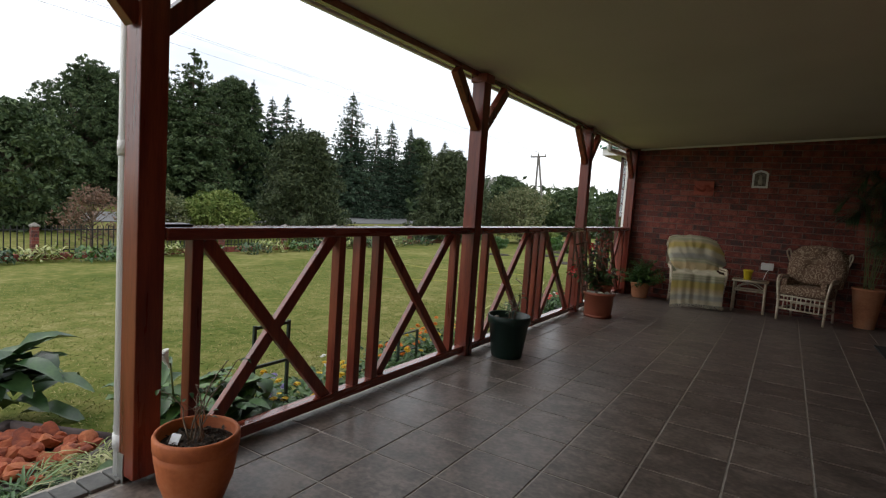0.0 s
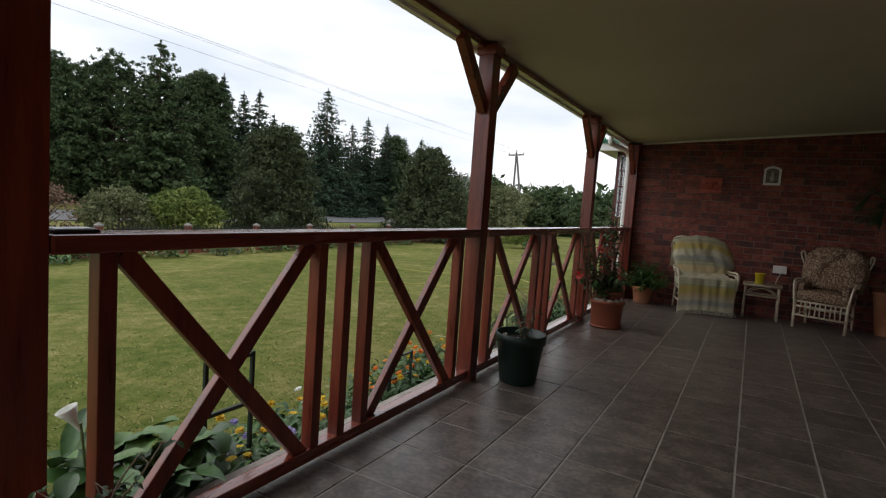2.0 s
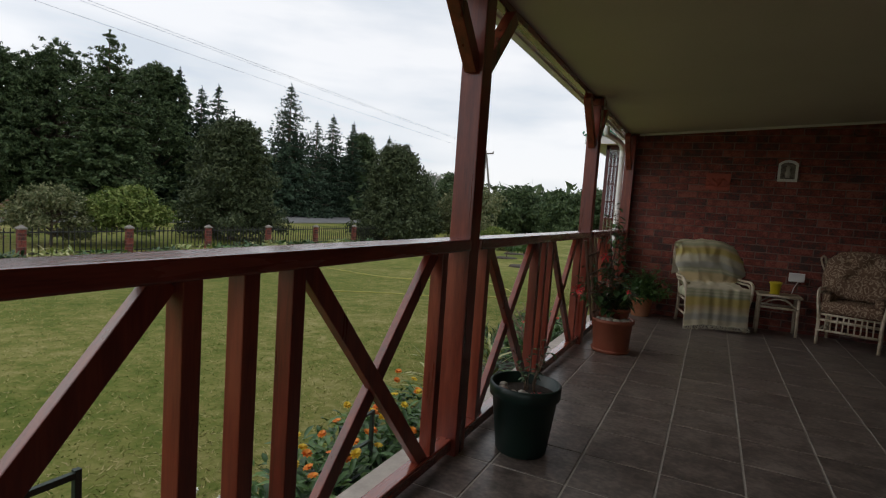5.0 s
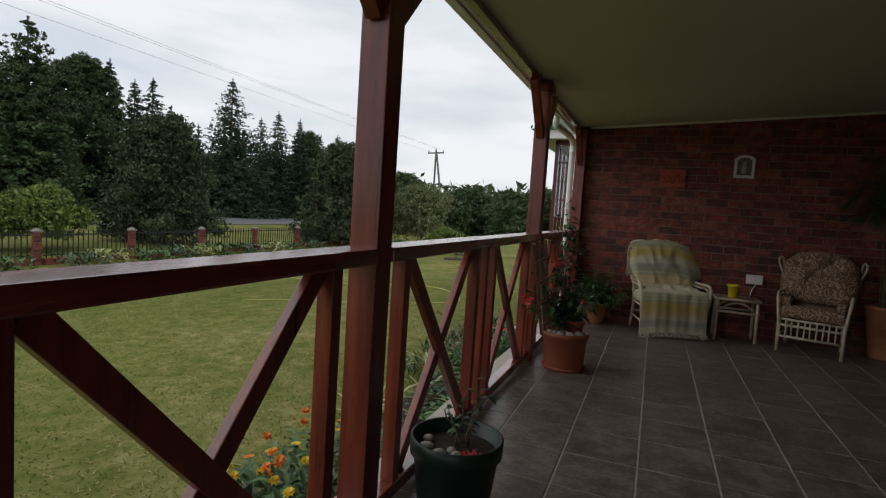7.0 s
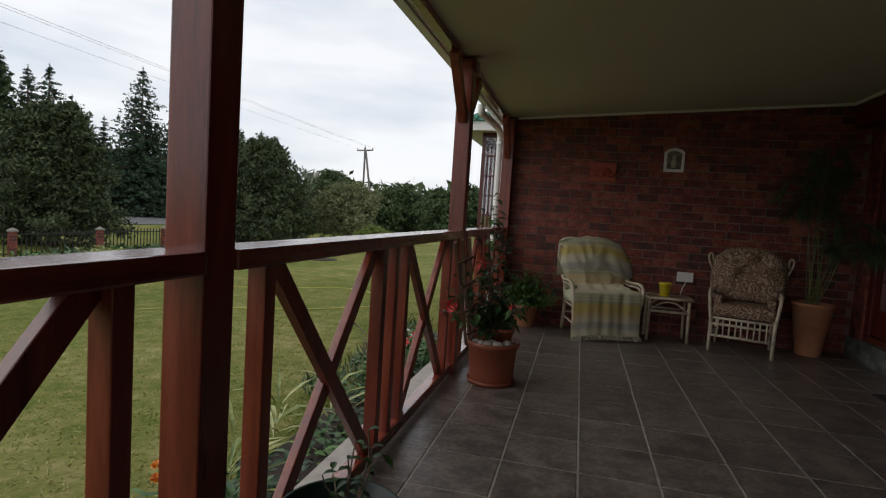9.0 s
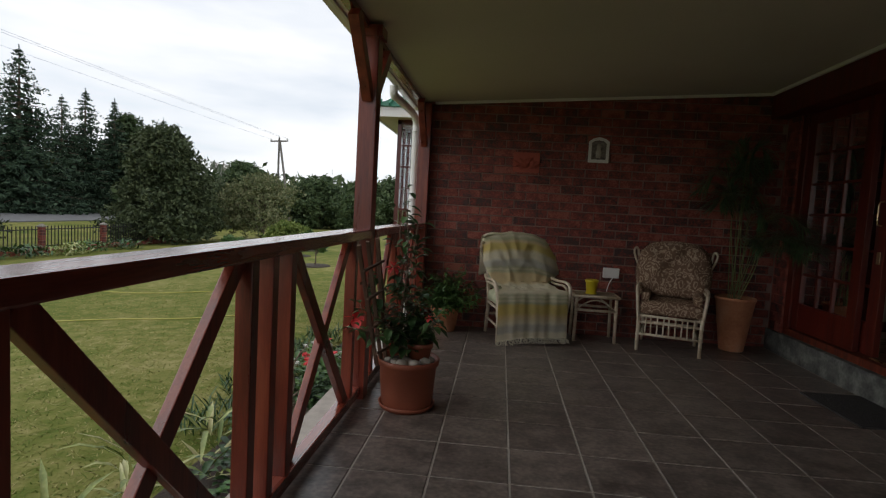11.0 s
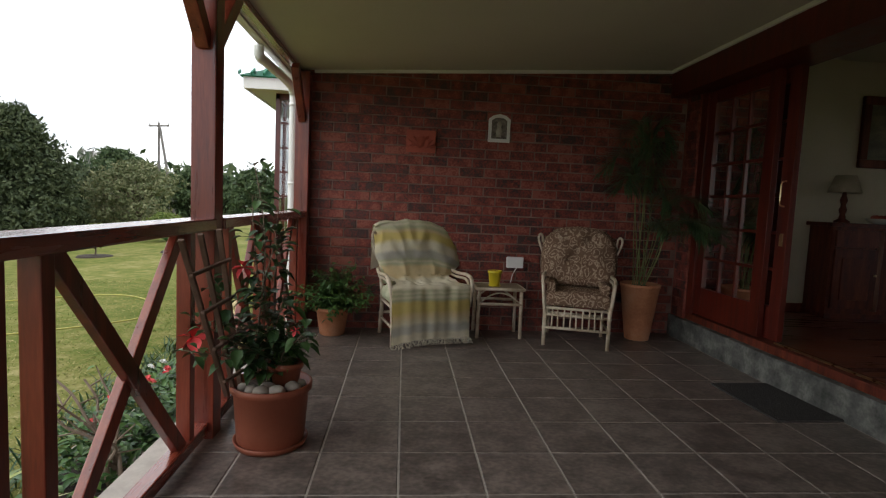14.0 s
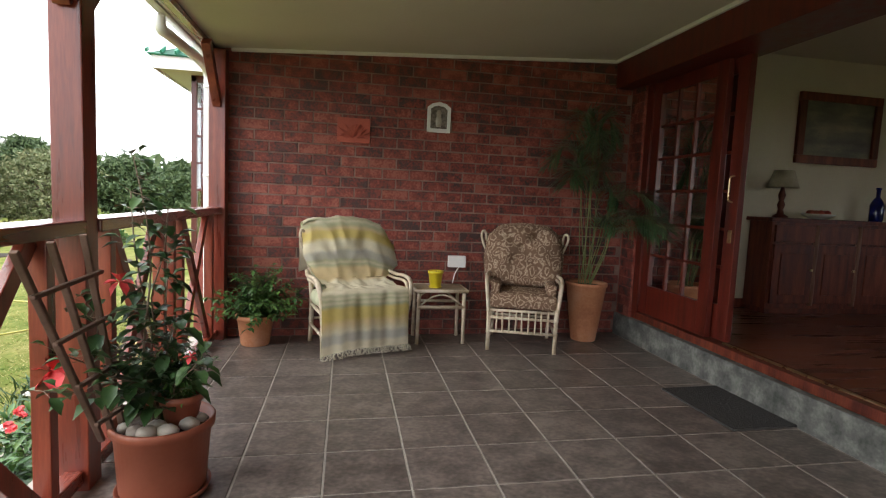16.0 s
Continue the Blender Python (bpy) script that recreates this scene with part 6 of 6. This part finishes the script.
for k, (x, y) in enumerate(((-7.5, 21.8), (-6.0, 19.1), (-9.0, 20.6), (-8.0, 24.1))):
    broad_tree(0, 0, 0.75, 0.6, 60 + k, LEAF, 0.4, lobes=10, size=0.04, per=8, label="small young tree in a round lawn bed", name="young_tree", pos=(x, y))
    tagged(part("tree_ring", lathe([(0, -0.05), (0.45, -0.05), (0.38, 0.035), (0, 0.05)], 18), SOIL, at=pose(x, y, ground_z(x))), "round dug bed at the foot of the young tree", "bed")
# planting in front of the fence
rr = random.Random(90)
for k in range(26):
    y = -3.5 + 1.05 * k + rr.uniform(-0.3, 0.3)
    clump("border_plant", "leafy green border plant before the fence", "plant", -14.4 + rr.uniform(-0.3, 0.35), y, 150, 0.45, 0.28, 0.28, 0.06, (LEAF, LEAF_DK, STRAP)[k % 3], 200 + k, 0.8, 0.4, z=ground_z(-14.2) - 0.02, group="border along the fence")
# bare tree
bare = thing("bare_tree", "leafless pale grey tree far off", "tree", pose(*at_bearing(28.51, 53.5), -1.0))
bm = bmesh.new()
rr = random.Random(15)


def twigs(p, d, ln, rad, depth):
    q = p + d * ln
    tube([p, q], rad, rad * 0.6, 4, bm)
    if depth:
        for _ in range(3):
            twigs(q, (d + Vector((rr.uniform(-0.7, 0.7), rr.uniform(-0.7, 0.7), rr.uniform(-0.1, 0.4)))).normalized(), ln * 0.68, rad * 0.55, depth - 1)


twigs(Vector((0, 0, 0)), Vector((0, 0, 1)), 2.0, 0.10, 5)
part("branches", bm, material("pale_bare_bark", [(0.3, 0.28, 0.26), (0.42, 0.40, 0.37)], scale=4, rough=0.9, bump=0), bare)
# far woods along the horizon
g = np.random.default_rng(7)
cs = []
for az in np.arange(4, 84, 0.22):
    d = 70 + 13 * math.sin(az * 1.7) + g.uniform(-6, 6)
    x, y = at_bearing(az, d)
    hh = (3.6 if az < 32 else 5.0) + 0.9 * math.sin(az * 2.9) + g.uniform(-0.5, 0.7)
    for z in np.arange(0.3, hh, 0.75):
        cs.append((x + g.uniform(-1, 1), y + g.uniform(-1, 1), ground_z(x) + z))
woods = new("far_woods")
tagged(woods, "dark line of far woods", "woods", kind="stuff")
crown_mesh("foliage", cs, 0.62, 7, BROAD, woods, 3, spread=0.55)
# far white building
hb = thing("farm_building", "long low white building far beyond the trees", "building", pose(*at_bearing(27.83, 71.3), -1.1, 0, 0, 25))
part("wall", box(-5, 5, -3, 3, 0, 2.6), WHITE, hb)
bm = bmesh.new()
for s in (-1, 1):
    bm.faces.new([bm.verts.new(c) for c in ((-5.3, 3.3 * s, 2.5), (5.3, 3.3 * s, 2.5), (5.3, 0, 3.5), (-5.3, 0, 3.5))])
bmesh.ops.solidify(bm, geom=bm.faces[:], thickness=0.05)
part("roof", bm, material("pale_roof_sheet", [(0.5, 0.52, 0.54), (0.62, 0.63, 0.64)], scale=2, rough=0.5), hb)
for k in range(5):
    part("window", box(-4.2 + 1.9 * k, -3.2 + 1.9 * k, -3.03, -2.98, 1.0, 2.0), BLACKISH, hb)

# ---- power line ----
POLEW = material("grey_pole_wood", [(0.13, 0.12, 0.11), (0.22, 0.2, 0.18)], scale=4, rough=0.9, bump=0.2)
px, py = at_bearing(23.35, 51.7)
pole = thing("power_pole", "wooden power pole with crossarm and leaning stay pole", "power pole", pose(px, py, -0.88, 0, 0, -20))
part("pole", tube([(0, 0, 0), (0, 0, 7.35)], 0.11, 0.08, 8), POLEW, pole)
part("stay_pole", tube([(0.15, -0.05, 7.0), (2.1, -0.6, 0)], 0.09, 0.11, 8), POLEW, pole)
part("crossarm", box(-0.95, 0.95, -0.05, 0.05, 7.05, 7.17), POLEW, pole)
for x in (-0.9, 0.0, 0.9):
    part("insulator", lathe([(0, 0), (0.05, 0), (0.07, 0.1), (0.04, 0.2), (0, 0.2)], 8), PVC, pole, smooth=True, at=pose(x, 0, 7.35 if x == 0 else 7.17))
qx, qy = -16.9, -23.1
for k, off in enumerate((-0.9, 0.0, 0.9)):
    pts = []
    for i in range(25):
        t = i / 24
        pts.append((px + (qx - px) * t + off, py + (qy - py) * t, -0.88 + (7.5 if off == 0 else 7.3) + 0.35 * t - 0.9 * t * (1 - t)))
    tagged(part("power_cable", tube(pts, 0.0045, seg=4), BLACKISH), "thin overhead power cable", "cable", group="overhead cables")
ax, ay = at_bearing(17.1, 71)
tagged(part("power_pole", tube([(ax, ay, -0.9), (ax, ay, 4.4)], 0.1, 0.08, 6), POLEW), "slender wooden pole far off", "power pole")


# ---- floor tiles ----
T, TX, TY = 0.36, -1.997, 10.493


def tile_mesh(w, d):
    h, c, b = 0.010, 0.003, bmesh.new()
    lo = [b.verts.new((sx * w / 2, sy * d / 2, -h)) for sx, sy in ((-1, -1), (1, -1), (1, 1), (-1, 1))]
    md = [b.verts.new((sx * w / 2, sy * d / 2, -c)) for sx, sy in ((-1, -1), (1, -1), (1, 1), (-1, 1))]
    hi = [b.verts.new((sx * (w / 2 - c), sy * (d / 2 - c), 0)) for sx, sy in ((-1, -1), (1, -1), (1, 1), (-1, 1))]
    for k in range(4):
        j = (k + 1) % 4
        b.faces.new((lo[k], lo[j], md[j], md[k]))
        b.faces.new((md[k], md[j], hi[j], hi[k]))
    b.faces.new(hi)
    return finish(b, "tile", TILE)


tiles = {}
rng = random.Random(100)
rest = bmesh.new()
for i in range(-1, 10):
    x0, x1 = max(TX + i * T, -2.228), min(TX + (i + 1) * T, 1.255)
    for j in range(-4, 36):
        y1 = min(TY - (j - 1) * T, WALL_Y - 0.002)
        y0 = TY - j * T
        if y1 - y0 < 0.03 or y0 < -0.98:
            continue
        w, d = round(x1 - x0 - 0.008, 4), round(y1 - y0 - 0.008, 4)
        key = (w, d)
        if key not in tiles:
            tiles[key] = tile_mesh(w, d)
        xc, yc = (x0 + x1) / 2, (y0 + y1) / 2
        at = pose(xc, yc, floor_z(xc) + rng.uniform(-0.0004, 0.0004), 0, -math.degrees(math.atan(0.009)), 0)
        if yc > 3.2:
            t = new("tile", tiles[key])
            t.parent, t.matrix_basis = floor, at
        else:
            k = len(rest.verts)
            rest.from_mesh(tiles[key])
            rest.verts.ensure_lookup_table()
            for v in rest.verts[k:]:
                v.co = at @ v.co
part("tiles_behind", rest, TILE, floor)["kind"] = "stuff"

# ---- bricks of the back wall ----
BX, BZ, BL, BH = 0.228, 0.0852, 0.2165, 0.0735
brick_src = []
for k in range(5):
    rb = random.Random(300 + k)
    b = bmesh.new()
    c = 0.0035
    back = [b.verts.new((sx * BL / 2, 0.012, sz * BH / 2)) for sx, sz in ((-1, -1), (1, -1), (1, 1), (-1, 1))]
    rim = [b.verts.new((v.co.x + rb.uniform(-0.0012, 0.0012), -0.003, v.co.z + rb.uniform(-0.0012, 0.0012))) for v in back]
    face = [b.verts.new((v.co.x * (1 - 2 * c / BL), -0.0075 + rb.uniform(-0.0015, 0.0015), v.co.z * (1 - 2 * c / BH))) for v in back]
    for q in range(4):
        r2 = (q + 1) % 4
        b.faces.new((back[q], back[r2], rim[r2], rim[q]))
        b.faces.new((rim[q], rim[r2], face[r2], face[q]))
    b.faces.new(face)
    brick_src.append(finish(b, "brick", BRICK))
rng = random.Random(55)
rest = bmesh.new()
for c in range(0, 30):
    z = 1.041 + BZ * (c - 12)
    if z > 2.56:
        break
    shift = 0.0 if (c - 12) % 2 == 0 else BX / 2
    for k in range(-3, 17):
        x = -1.834 + BX * k + BX / 2 + shift
        if x - BL / 2 < -2.262 or x + BL / 2 > DOOR_X - 0.012:
            xa, xb = max(x - BL / 2, -2.262), min(x + BL / 2, DOOR_X - 0.014)
            if xb - xa > 0.03:
                box(xa, xb, WALL_Y - 0.003, WALL_Y + 0.012, z - BH / 2, z + BH / 2, 0.0, rest)
            continue
        if 0.15 < z < 2.0:
            ob = new("brick", brick_src[rng.randrange(5)])
            ob.parent = wall_back
            ob.matrix_basis = pose(x, WALL_Y + 0.006 + rng.uniform(-0.0015, 0.0015), z + rng.uniform(-0.001, 0.001), 0, rng.uniform(-0.25, 0.25), 0)
        else:
            box(x - BL / 2, x + BL / 2, WALL_Y - 0.003, WALL_Y + 0.012, z - BH / 2, z + BH / 2, 0.0, rest)
part("bricks_joined", rest, BRICK_J, wall_back)["kind"] = "stuff"
side = bmesh.new()
for c in range(29):
    z = 1.041 + BZ * (c - 12)
    a = 11.302
    while a < 11.505:
        e = min(a + (0.104 if c % 2 else 0.16), 11.507)
        box(DOOR_X - 0.008, DOOR_X + 0.01, a, e - 0.011, z - BH / 2, z + BH / 2, 0.0, side)
        a = e
part("bricks_beside_door", side, BRICK_J, wall_house)["kind"] = "stuff"
